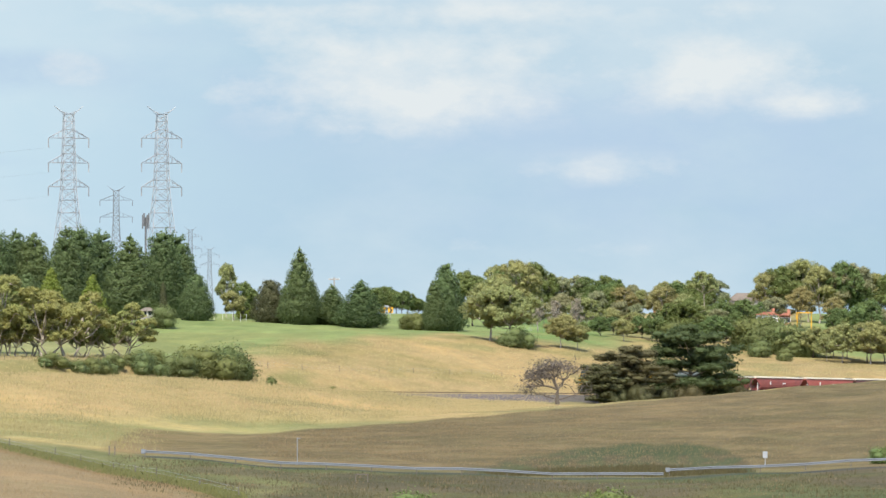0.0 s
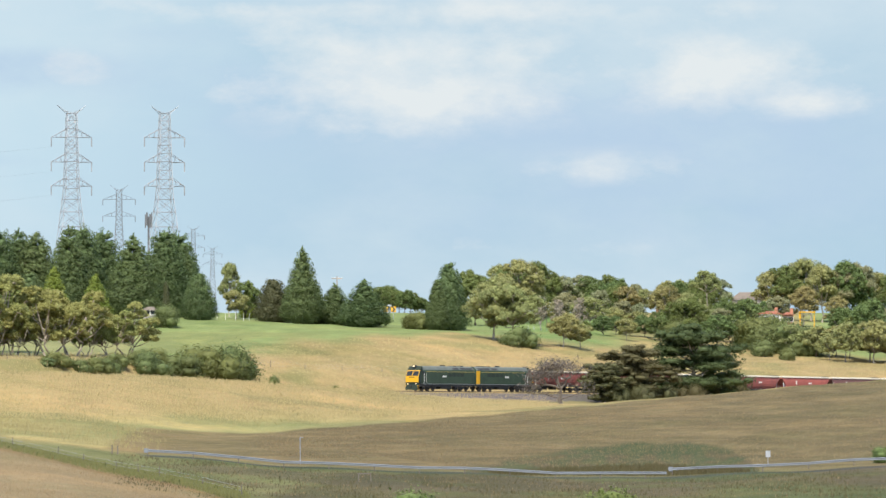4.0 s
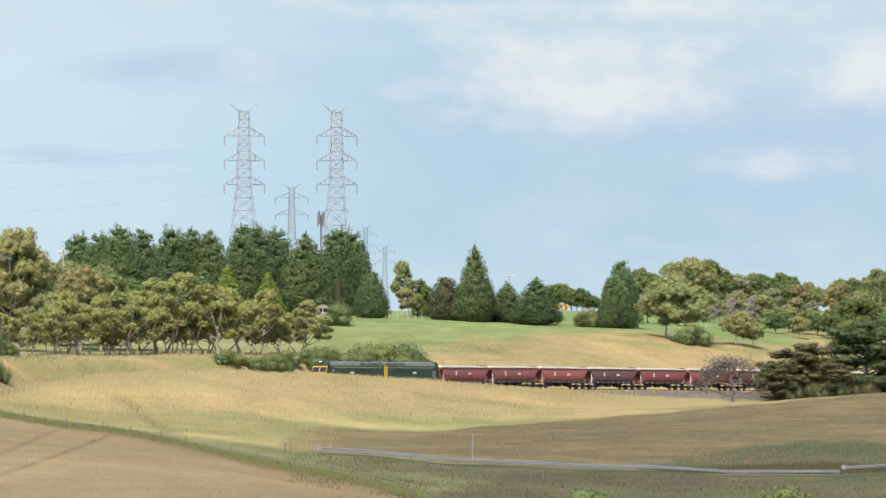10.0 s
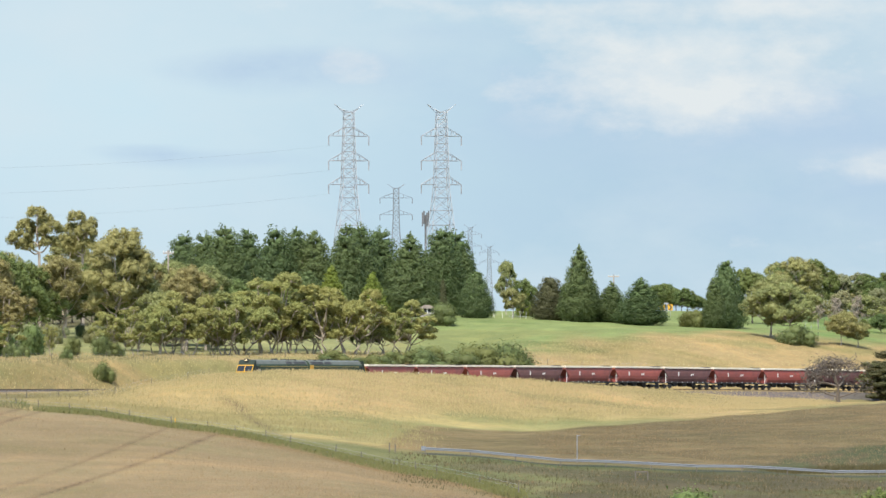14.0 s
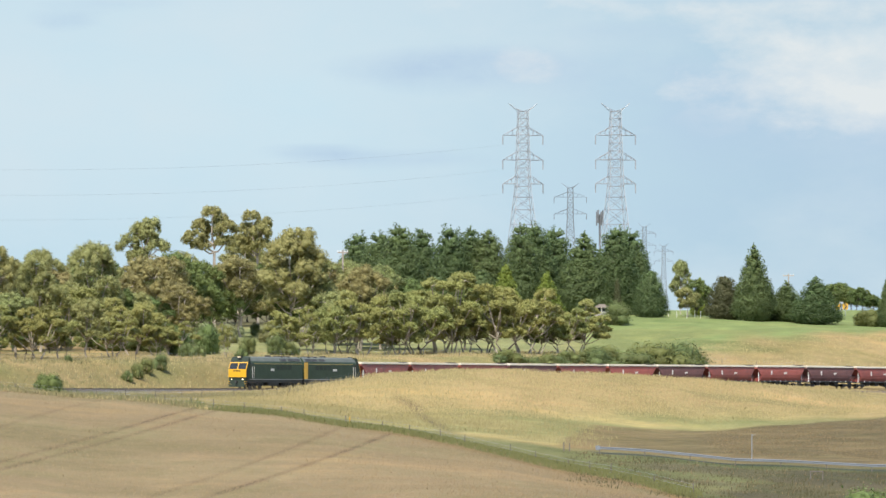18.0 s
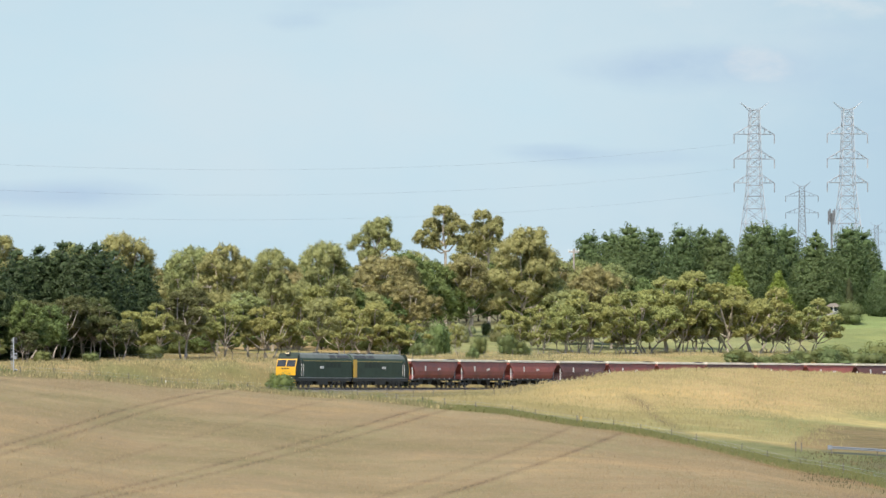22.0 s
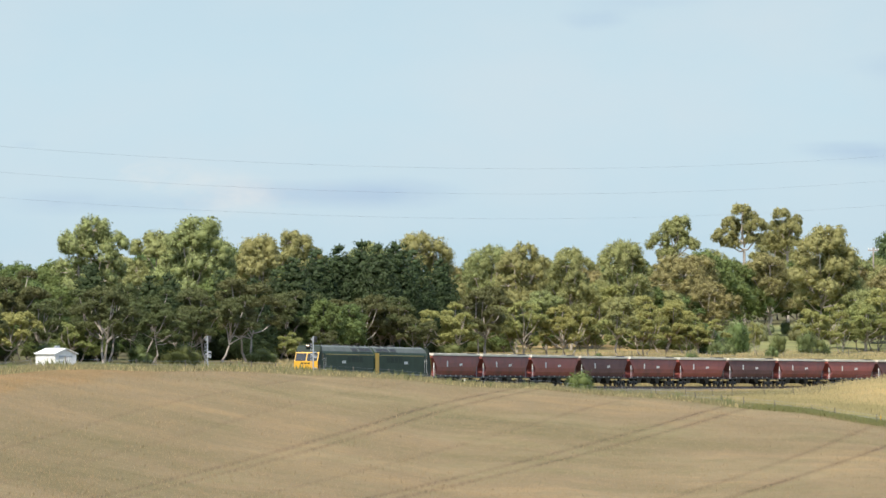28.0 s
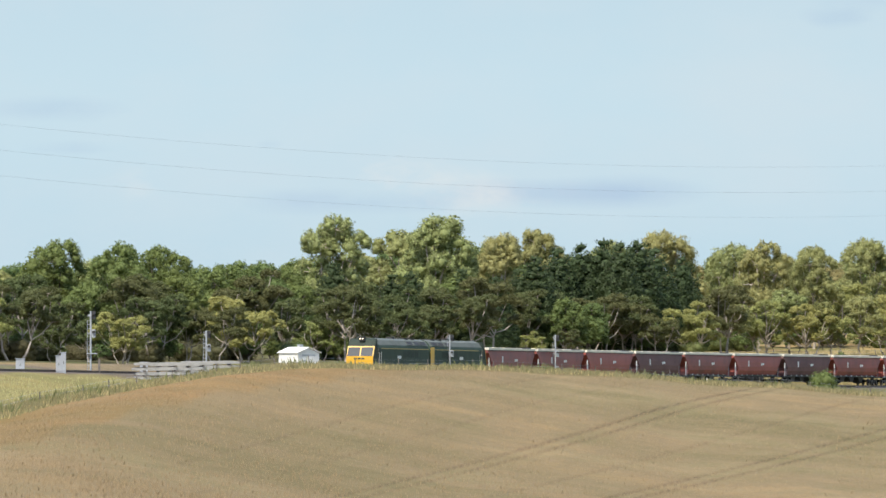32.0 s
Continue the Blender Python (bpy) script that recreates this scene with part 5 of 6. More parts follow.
    for k in (-1, 0, 1):
        part("chute", prism(bmesh.new(), [(k * 3.0 - 0.9, 1.15), (k * 3.0 + 0.9, 1.15), (k * 3.0 + 0.4, 0.45), (k * 3.0 - 0.4, 0.45)], -0.6, 0.6), "black_iron", ob)
    wm, fm = wheel_mesh(0.45), bogie_mesh("bogie", 1.35, 0.45, 2, 1.75)
    for x in (-L + 1.75, L - 1.75):
        bogie(ob, x, 2, 1.75, 0.45, wm, fm)
    return ob


def build_train():
    a = locomotive("dark green diesel locomotive with yellow cab front and lit headlights", True)
    b = locomotive("dark green diesel locomotive coupled back to back, yellow end stripe", False)
    cars = [(a, LOCO / 2, 1), (b, LOCO * 1.5, -1)]
    looks = ("red_paint", "red_paint", "pale_red_paint", "dirty_red_paint", "red_paint", "pale_red_paint", "dirty_red_paint", "red_paint", "pale_red_paint", "dirty_red_paint", "red_paint", "red_paint", "pale_red_paint", "dirty_red_paint", "red_paint")
    made = {}
    words = {"red_paint": "oxide red grain hopper wagon with white roof edge", "pale_red_paint": "faded brighter red grain hopper wagon, white roof edge", "dirty_red_paint": "grimy dark brown-red grain hopper wagon"}
    for k, look_ in enumerate(looks):
        if look_ in made:
            w = copy_thing(made[look_], Matrix.Identity(4))
        else:
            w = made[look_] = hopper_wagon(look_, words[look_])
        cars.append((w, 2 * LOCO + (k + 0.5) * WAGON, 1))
    return cars


train = build_train()
# bearing of the leading end against time
FRONT = ((0, 1035), (2, 879), (4.5, 685), (6, 567), (9, 331), (13, 19), (16, -222), (19, -462), (23, -790), (28, -1201), (32, -1532))


def motions():
    ts = np.array([f[0] for f in FRONT], float)
    fit_ = np.polyfit(ts, [f[1] for f in FRONT], 3)
    for car, back, way in train:
        rows = []
        for k in range(65):
            t = k * 0.5
            s = (AHEAD - np.polyval(fit_, t)) / 5.33 - back
            p, q = along(s - 5.5), along(s + 5.5)
            d = (q - p) * way
            m = Matrix.Translation((p + q) / 2) @ Matrix.Rotation(math.atan2(d.y, d.x), 4, "Z") @ Matrix.Rotation(-math.atan2(d.z, math.hypot(d.x, d.y)), 4, "Y")
            rows.append((t, m))
        walk(car, rows)


# ---- pylons ----
def pylon(name, H, levels, base, waist, top, span, label, w=0.22, steel="tower_steel", braces="tower_brace"):
    """Steel lattice tower; levels: heights of the cross-arms."""
    ob = tagged(new(name), label, "pylon", group="transmission pylons")
    body_top = H - 1.9
    def half(z):
        k = levels[-1] - 1.0
        return (base + (waist - base) * (z / k) ** 0.75) / 2 if z < k else (waist + (top - waist) * (z - k) / (body_top - k)) / 2
    zs, z = [0.0], 0.0
    while z < body_top - 0.5:
        z = min(body_top, z + max(1.9, half(z) * 1.35))
        zs.append(z)
    legs, brace = [bmesh.new() for _ in range(4)], bmesh.new()
    cs = ((-1, -1), (1, -1), (1, 1), (-1, 1))
    for a, b in zip(zs, zs[1:]):
        for k in range(4):
            p = [Vector((cs[j % 4][0] * half(v), cs[j % 4][1] * half(v), v)) for j in (k, k + 1) for v in (a, b)]
            beam(brace, p[0], p[3], w * 0.8)
            beam(brace, p[2], p[1], w * 0.8)
            beam(brace, p[1], p[3], w * 0.8)
    for k, bm in enumerate(legs):
        tube(bm, [(cs[k][0] * half(v), cs[k][1] * half(v), v) for v in zs], w * 0.7, w * 0.6, 4)
        part("leg", bm, steel, ob)
    part("bracing", brace, braces, ob)
    for i, z in enumerate(levels):
        for s in (-1, 1):
            bm, tip = bmesh.new(), Vector((s * span / 2, 0, z))
            h = half(z)
            for y in (-h, h):
                beam(bm, (s * h, y, z), tip, w)
                beam(bm, (s * h, y, z + 1.9), tip, w)
            for k in (0.33, 0.66):
                q = Vector((s * h, 0, z)).lerp(tip, k)
                beam(bm, q + Vector((0, h * (1 - k), 0)), q + Vector((0, 0, 1.9 * (1 - k))), w * 0.7)
                beam(bm, q + Vector((0, -h * (1 - k), 0)), q + Vector((0, 0, 1.9 * (1 - k))), w * 0.7)
            part("cross_arm", bm, braces, ob)
            part("insulator", beam(bmesh.new(), tip, tip - Vector((0, 0, 2.2)), 0.28, 6), braces, ob)
    for s in (-1, 1):
        bm = bmesh.new()
        for y in (-top / 2, top / 2):
            beam(bm, (s * top / 2, y, body_top), (s * 3.4, 0, H), w)
            beam(bm, (0, y, body_top), (s * 1.9, 0, body_top + 0.75), w * 0.8)
        part("earth_wire_horn", bm, braces, ob)
    return ob


PYLON_R = 1060.0


def build_power_line():
    tall = pylon("pylon", 51.5, (44.0, 38.2, 32.6), 12.0, 3.3, 2.2, 9.6, "tall galvanised lattice pylon above dark pines", 0.125)
    for b, keep in ((123, True), (287, False)):
        z = EYE + (LEVEL - 189) / U * PYLON_R - 51.5
        m = Matrix.Translation((*spot(b, PYLON_R), z)) @ Matrix.Rotation(radians(16), 4, "Z")
        if keep:
            tall.matrix_basis = m
        else:
            copy_thing(tall, m)
    thin = pylon("pylon", 50.0, (44.5, 38.0), 7.0, 2.3, 2.1, 12.6, "distant slender dark lattice pylon", 0.11, "far_steel", "far_steel")
    for b, top, r, first in ((207, 330, 1750, True), (338, 402, 2500, False), (372, 437, 3000, False)):
        z = EYE + (LEVEL - top) / U * r - 50
        m = Matrix.Translation((*spot(b, r), z)) @ Matrix.Rotation(radians(-2), 4, "Z")
        if first:
            thin.matrix_basis = m
        else:
            copy_thing(thin, m)
    # conductors running off to the left, sagging
    for b0 in (123,):
        for arm, (z0) in enumerate((44.0, 38.2, 32.6)):
            bm = bmesh.new()
            a = Vector((*spot(b0 - 33, PYLON_R), EYE + (LEVEL - 189) / U * PYLON_R - 51.5 + z0 - 2.2))
            e = Vector((*spot(-3300, 640), EYE + (LEVEL - (95 + 45 * arm)) / U * 640))
            pts = [a.lerp(e, k / 48) - Vector((0, 0, 4 * 11.5 * (k / 48) * (1 - k / 48))) for k in range(49)]
            for p, q in zip(pts, pts[1:]):
                beam(bm, p, q, 0.024, 4)
            ob = part("power_cable", bm, "wire")
            tagged(ob, "thin sagging power cable strung from a pylon", "power cable", group="power cables")
    # slim telephone mast
    ob = tagged(new("phone_mast"), "slim grey telephone mast with antenna panels", "mast")
    z = float(land(259, 1100))
    r = 1100
    topz = EYE + (LEVEL - 378) / U * r
    ob.matrix_basis = Matrix.Translation((*spot(259, r), z))
    part("pole", beam(bmesh.new(), (0, 0, 0), (0, 0, topz - z - 1), 0.5, 10), "dark_steel", ob)
    for k in range(6):
        ang = k * 1.047
        part("antenna_panel", a_box(0.75 * math.cos(ang) - 0.15, 0.75 * math.cos(ang) + 0.15, 0.75 * math.sin(ang) - 0.15, 0.75 * math.sin(ang) + 0.15, topz - z - 3.2 - (k % 2) * 0.6, topz - z - (k % 2) * 0.4), "dark_steel", ob)


build_power_line()


# ---- roadside ----
def guard_rail(b0, b1, off, label):
    """Galvanised corrugated crash barrier on posts, along the valley road."""
    ob = tagged(new("guard_rail"), label, "guard rail", group="guard rails")
    prof = [(0.0, 0.43), (0.07, 0.46), (0.07, 0.50), (0.0, 0.55), (0.07, 0.60), (0.07, 0.64), (0.0, 0.67), (-0.012, 0.66), (0.055, 0.625), (-0.015, 0.55), (0.055, 0.475)]
    step = 4.0 / 400 * U
    b, first = b0, None
    while b < b1 - 5:
        e = min(b + step, b1)
        ps = [on_land(q, float(valley_r(q)) + off) for q in (b, e)]
        d = (ps[1] - ps[0]).normalized()
        n = Vector((d.y, -d.x, 0))
        bm = bmesh.new()
        rings = [[bm.verts.new(p + n * a + Vector((0, 0, h))) for a, h in prof] for p in ps]
        for k in range(len(prof)):
            j = (k + 1) % len(prof)
            bm.faces.new((rings[0][k], rings[0][j], rings[1][j], rings[1][k]))
        bmesh.ops.recalc_face_normals(bm, faces=bm.faces)
        part("rail_beam", bm, "zinc_rail", ob)
        m = Matrix.Translation(ps[0]) @ Matrix.Rotation(math.atan2(d.y, d.x), 4, "Z")
        if first is None:
            first = part("rail_post", a_box(-0.04, 0.04, 0.02, 0.12, -0.3, 0.66), "post_wood", ob)
            first.matrix_basis = m
        else:
            shared("rail_post", first.data, ob, m)
        b = e
    part("rail_end", a_box(-0.35, 0.05, -0.04, 0.16, 0.35, 0.75, 0.03), "zinc_rail", ob, "square rail end").matrix_basis = first.matrix_basis.copy()
    return ob


guard_rail(258, 1175, 0.0, "long grey-blue galvanised guard rail beside the valley road")
guard_rail(1185, 1900, 9.5, "galvanised guard rail climbing beside the mown field")


def stand(name, b, r, label, category, group=""):
    ob = tagged(new(name), label, category, group)
    a = -(b - AHEAD) / U
    ob.matrix_basis = Matrix.Translation(on_land(b, r)) @ Matrix.Rotation(a, 4, "Z")
    return ob


def road_sign(b, r, w, h, up, label):
    ob = stand("road_sign", b, r, label, "road sign")
    part("post", beam(bmesh.new(), (0, 0, -0.3), (0, 0, up + h), 0.07, 8), "galvanised", ob)
    part("plate", a_box(-w / 2, w / 2, -0.07, -0.04, up, up + h, 0.008), "galvanised", ob)
    for k in range(3):
        part("text_bar", a_box(-w * 0.33, w * 0.33, -0.074, -0.069, up + h * (0.2 + 0.25 * k), up + h * (0.3 + 0.25 * k)), "galvanised", ob)


road_sign(1354, 425, 0.45, 0.62, 0.8, "small white road sign on a post by the field")


def marker_post(b, r, h, mat, label, w=0.1):
    ob = stand("marker_post", b, r, label, "post")
    part("post", a_box(-w / 2, w / 2, -w / 2, w / 2, -0.3, h, 0.01), mat, ob)
    part("cap", a_box(-w * 0.6, w * 0.6, -w * 0.6, w * 0.6, h, h + 0.06, 0.01), mat, ob)


ob = stand("lamp_post", 527, 412, "slim steel post with a short arm at the roadside", "post")
part("pole", beam(bmesh.new(), (0, 0, -0.3), (0, 0, 2.5), 0.08, 8), "wire", ob)
part("arm", beam(bmesh.new(), (0, 0, 2.42), (0.3, 0, 2.46), 0.05, 6), "wire", ob)
marker_post(-918, float(track_r(-918)) - 9, 1.5, "white_paint", "white-topped marker post beside the railway")
marker_post(-1345, float(track_r(-1345)) - 9, 1.4, "white_paint", "white marker post in the grass beside the railway")
marker_post(-184, 396, 0.75, "yellow_paint", "small yellow marker post at the fence", 0.07)
marker_post(195, 398, 0.7, "post_wood", "grey timber marker post at the fence corner")
marker_post(205, 398, 0.7, "post_wood", "grey timber marker post at the fence corner")


ob = stand("stile", 641, 372, "small weathered timber frame standing in the verge grass", "stile")
for x in (-0.5, 0.5):
    part("post", a_box(x - 0.04, x + 0.04, -0.04, 0.04, -0.3, 0.62, 0.01), "post_wood", ob)
part("rail", a_box(-0.56, 0.56, -0.05, 0.05, 0.62, 0.70, 0.01), "post_wood", ob)


# ---- fences ----
def fence(knots, dist, spacing, h, label, mat="post_wood", wires=3):
    ob = tagged(new("fence"), label, "fence")
    rng = random.Random(3)
    first, pts, b = None, [], knots[0]
    while b < knots[1]:
        r = float(dist(b))
        p = on_land(b, r)
        pts.append(p)
        m = Matrix.Translation(p) @ Matrix.Rotation(radians(rng.uniform(-4, 4)), 4, "X") @ Matrix.Rotation(radians(rng.uniform(-4, 4)), 4, "Y") @ Matrix.Diagonal((1, 1, rng.uniform(0.85, 1.15), 1))
        if first is None:
            bm = bmesh.new()
            tube(bm, [(0, 0, -0.3), (0.01, 0, h * 0.5), (0, 0, h)], 0.048, 0.036, 7)
            first = part("fence_post", bm, mat, ob)
            first.matrix_basis = m
        else:
            shared("fence_post", first.data, ob, m)
        b += spacing * rng.uniform(0.6, 1.4)
    for k in range(wires):
        bm = bmesh.new()
        z = h * (0.3 + 0.62 * k / max(1, wires - 1))
        for p, q in zip(pts, pts[1:]):
            beam(bm, p + Vector((0, 0, z)), q + Vector((0, 0, z)), 0.012, 3)
        part("fence_wire", bm, "wire", ob)
    return ob


fence((-2600, 440), lambda b: crest_r(b) + 3.5, 58, 0.85, "post and wire fence along the edge of the stubble field")
fence((-1000, 900), lambda b: track_r(b) + 34, 60, 1.1, "post and wire fence on the bank behind the railway")
fence((380, 450), lambda b: 1012 + 0 * b, 14, 1.7, "short pale timber fence below the conifers", "white_paint", 2)
fence((-640, -120), lambda b: track_r(b) - 38, 48, 1.1, "old leaning post and wire fence near the line")
fence((930, 990), lambda b: 1060 + 0 * b, 10, 1.3, "grey farm rail fence among the trees", "galvanised", 3)


# ---- railway yard ----
def hut():
    ob = stand("railway_hut", -1640, float(track_r(-1640)) + 13, "small white-painted railway hut with low gable roof", "hut")
    ob.matrix_basis = ob.matrix_basis @ Matrix.Rotation(radians(42), 4, "Z")
    W, D, H = 2.9, 2.9, 2.25
    part("wall", a_box(-W / 2, W / 2, -D / 2, -D / 2 + 0.1, -0.3, H), "white_paint", ob)
    part("wall", a_box(-W / 2, W / 2, D / 2 - 0.1, D / 2, -0.3, H), "white_paint", ob)
    part("wall", a_box(-W / 2, -W / 2 + 0.1, -D / 2 + 0.1, D / 2 - 0.1, -0.3, H), "white_paint", ob)
    part("wall", a_box(W / 2 - 0.1, W / 2, -D / 2 + 0.1, D / 2 - 0.1, -0.3, H), "white_paint", ob)
    for y0, y1 in ((-D / 2, -D / 2 + 0.1), (D / 2 - 0.1, D / 2)):
        part("gable", prism(bmesh.new(), [(-W / 2, H), (W / 2, H), (0, H + 0.5)], y0, y1), "white_paint", ob)
    for s in (-1, 1):
        part("roof_sheet", prism(bmesh.new(), [(0, H + 0.53), (s * (W / 2 + 0.15), H - 0.02), (s * (W / 2 + 0.15), H + 0.05), (0, H + 0.60)], -D / 2 - 0.15, D / 2 + 0.15), "white_paint", ob, "white sheet-metal roof")
    part("vent_box", a_box(0.5, 0.95, 0.4, 0.85, H + 0.1, H + 0.85, 0.02), "galvanised", ob)
    part("louvre", a_box(-0.9, 0.9, -D / 2 - 0.03, -D / 2, H - 0.35, H - 0.15), "galvanised", ob)
    part("plate_bar", a_box(-0.9, -0.3, -D / 2 - 0.02, -D / 2, H - 0.85, H - 0.72), "galvanised", ob)
    part("door", a_box(-0.1, 0.75, -D / 2 - 0.03, -D / 2, 0.0, 1.95, 0.01), "white_paint", ob)


hut()


def signal_mast(b, r, h, label, arms=3):
    ob = stand("railway_signal", b, r, label, "railway signal", "railway signals")
    part("mast", beam(bmesh.new(), (0, 0, -0.4), (0, 0, h), 0.16, 8), "galvanised", ob)
    for k in range(arms):
        z = h - 0.35 - k * h * 0.30
        head = part("signal_head", a_box(0.08, 0.42, -0.18, 0.12, z - 0.35, z + 0.35, 0.03), "black_iron" if k == 0 else "galvanised", ob)
        part("hood", prism(bmesh.new(), [(0.10, z + 0.05), (0.40, z + 0.05), (0.36, z + 0.24), (0.14, z + 0.24)], -0.36, -0.18), "black_iron", head)
        part("bracket", a_box(-0.25, 0.1, -0.03, 0.03, z - 0.06, z + 0.06), "galvanised", ob)
    part("platform", a_box(-0.35, 0.55, -0.35, 0.35, h * 0.30, h * 0.30 + 0.07), "galvanised", ob)
    bm = bmesh.new()
    for k in range(int(h / 0.35)):
        beam(bm, (-0.28, -0.1, 0.2 + k * 0.35), (-0.08, -0.1, 0.2 + k * 0.35), 0.04)
    beam(bm, (-0.28, -0.1, 0), (-0.28, -0.1, h * 0.85), 0.04)
    part("ladder", bm, "galvanised", ob)


signal_mast(-1186, float(track_r(-1186)) - 5, 6.0, "galvanised railway signal mast with ladder and lamp heads")
signal_mast(-1373, float(track_r(-1373)) - 5, 5.6, "galvanised railway signal mast with ladder and lamp heads")
signal_mast(-2008, float(track_r(-2008)) + 6, 5.2, "railway signal mast with equipment box in the yard", 2)
signal_mast(-1804, float(track_r(-1804)) + 8, 4.2, "short railway signal post at the yard's edge", 2)


def cabinet(b, r, w, h, mat, label):
    ob = stand("relay_cabinet", b, r, label, "cabinet", "trackside cabinets")
    part("body", a_box(-w / 2, w / 2, -0.3, 0.3, -0.1, h, 0.02), mat, ob)
    part("lid", a_box(-w / 2 - 0.05, w / 2 + 0.05, -0.35, 0.35, h, h + 0.07, 0.01), "galvanised", ob)
    for s in (-1, 1):
        part("door", a_box(s * w / 4 - w * 0.22, s * w / 4 + w * 0.22, -0.325, -0.302, 0.1, h - 0.1, 0.004), mat, ob)
    part("handle", a_box(-0.02, 0.02, -0.35, -0.326, h * 0.45, h * 0.6), "black_iron", ob)


cabinet(-2132, float(track_r(-2132)) + 5, 0.7, 0.95, "galvanised", "pale grey trackside cabinet on bare ground")
cabinet(-2064, float(track_r(-2064)) - 4, 0.5, 1.3, "galvanised", "grey trackside cabinet beside the rails")
cabinet(-2056, float(track_r(-2056)) - 6, 0.4, 1.6, "galvanised", "tall narrow grey trackside cabinet")
cabinet(-1914, float(track_r(-1914)) + 3, 0.7, 1.0, "galvanised", "pale grey trackside cabinet near the sleepers")
ob = stand("timber_post", -1993, float(track_r(-1993)) - 3, "dark timber post in the yard", "post")
part("post", a_box(-0.1, 0.1, -0.1, 0.1, -0.3, 1.2, 0.02), "post_wood", ob)


def sleeper_stack(b, r, layers, turn, label):
    """Concrete sleepers in layers on bearers."""
    ob = stand("sleeper_stack", b, r, label, "sleeper stack", "stacks of concrete sleepers")
    ob.matrix_basis = ob.matrix_basis @ Matrix.Rotation(radians(turn), 4, "Z")
    rng = random.Random(int(b))
    bm = bmesh.new()
    prism(bm, [(-2.05, 0), (2.05, 0), (2.05, 0.2), (1.6, 0.24), (-1.6, 0.24), (-2.05, 0.2)], -0.13, 0.13)
    first = None
    for k in range(layers):
        slide = rng.uniform(-0.35, 0.35)
        for j in range(4):
            m = pose(slide + rng.uniform(-0.2, 0.2), (j - 1.5) * 0.38, 0.14 + k * 0.40, 0, rng.uniform(-1, 1), rng.uniform(-3, 3))
            if first is None:
                first = part("concrete_sleeper", bm, "sleeper", ob)
                first.matrix_basis = m
            else:
                shared("concrete_sleeper", first.data, ob, m)
        for x in (-1.3, 1.3):
            part("bearer", a_box(x - 0.06, x + 0.06, -0.85, 0.85, -0.01 + k * 0.40, 0.14 + k * 0.40), "post_wood", ob)


for _k, (_b, _d, _n) in enumerate(((-1886, -19, 4), (-1862, -15, 4), (-1838, -12, 4), (-1812, -8, 4), (-1788, -5, 4))):
    sleeper_stack(_b, float(track_r(_b)) + _d, _n, 4 + 6 * (_k % 3), "weathered grey concrete sleepers stacked in the yard")


# ---- hillside houses and far roadside ----
def house(b, r, w, d, h, wall, roof, label, base=None, rise=1.6, flue=True):
    ob = stand("house", b, r, label, "house")
    if base is not None:
        m = ob.matrix_basis.copy()
        m.translation.z = base
        ob.matrix_basis = m
    part("wall", a_box(-w / 2, w / 2, -d / 2, d / 2, -1.5, h), wall, ob)
    part("roof", prism(bmesh.new(), [(-w / 2 - 0.5, h), (w / 2 + 0.5, h), (w / 2 - d * 0.3, h + rise), (-w / 2 + d * 0.3, h + rise)], -d / 2 - 0.5, d / 2 + 0.5), roof, ob)
    n = max(2, int(w / 4))
    for k in range(n):
        x = -w / 2 + w * (k + 0.5) / n
        win = part("window", a_box(x - 0.7, x + 0.7, -d / 2 - 0.04, -d / 2, 0.9, 2.1), "white_paint", ob)
        part("pane", a_box(x - 0.6, x + 0.6, -d / 2 - 0.06, -d / 2 - 0.041, 1.0, 2.0), "glass", win)
    if flue:
        part("chimney", a_box(w * 0.2, w * 0.2 + 0.7, -0.4, 0.4, h + rise * 0.4, h + rise + 0.9), "brick", ob)
    return ob


def level_z(v, r):
    return EYE + (LEVEL - v) / U * r


house(1358, 1075, 5.2, 6.0, 2.7, "white_paint", "roof_tile", "cream-walled house with orange tiled roof among trees", level_z(578, 1075), 0.7)
house(1389, 1082, 2.6, 4.0, 2.6, "brick", "roof_tile", "small orange brick wing beside the cream house", level_z(578, 1082), 0.6)
house(1318, 1320, 9.5, 8.0, 5.0, "roof_grey", "barn_roof", "large shed with grey-brown roof behind the trees", level_z(563, 1320), 2.2, False)
house(1175, 1300, 6.0, 6.0, 3.0, "brick", "roof_tile", "house with red tiled roof glimpsed through trees", level_z(560, 1300), 1.6)
house(1098, 1300, 5.0, 5.0, 3.0, "brick", "roof_tile", "house with red tiled roof glimpsed through trees", level_z(560, 1300), 1.6)
house(262, 1000, 3.0, 3.0, 1.9, "roof_grey", "barn_roof", "small grey-brown outbuilding below the pines", None, 0.8, False)
house(-935, float(track_r(-935)) + 190, 8.0, 6.0, 3.0, "white_paint", "roof_grey", "white-walled house behind the wood", level_z(600, 760), 1.4)


def frame_swing():
    ob = stand("yellow_frame", 1423, 1100, "yellow steel play frame on a lawn beside the house", "frame")
    m = ob.matrix_basis.copy()
    m.translation.z = level_z(577, 1100)
    ob.matrix_basis = m
    for x in (-1.7, 1.7):
        part("post", a_box(x - 0.11, x + 0.11, -0.11, 0.11, -1.0, 3.0, 0.01), "yellow_paint", ob)
    part("crossbar", a_box(-2.0, 2.0, -0.6, 0.6, 3.0, 3.3, 0.02), "yellow_paint", ob)
    part("panel", a_box(-2.0, -1.5, -0.3, -0.2, 1.6, 3.0), "yellow_paint", ob)


frame_swing()


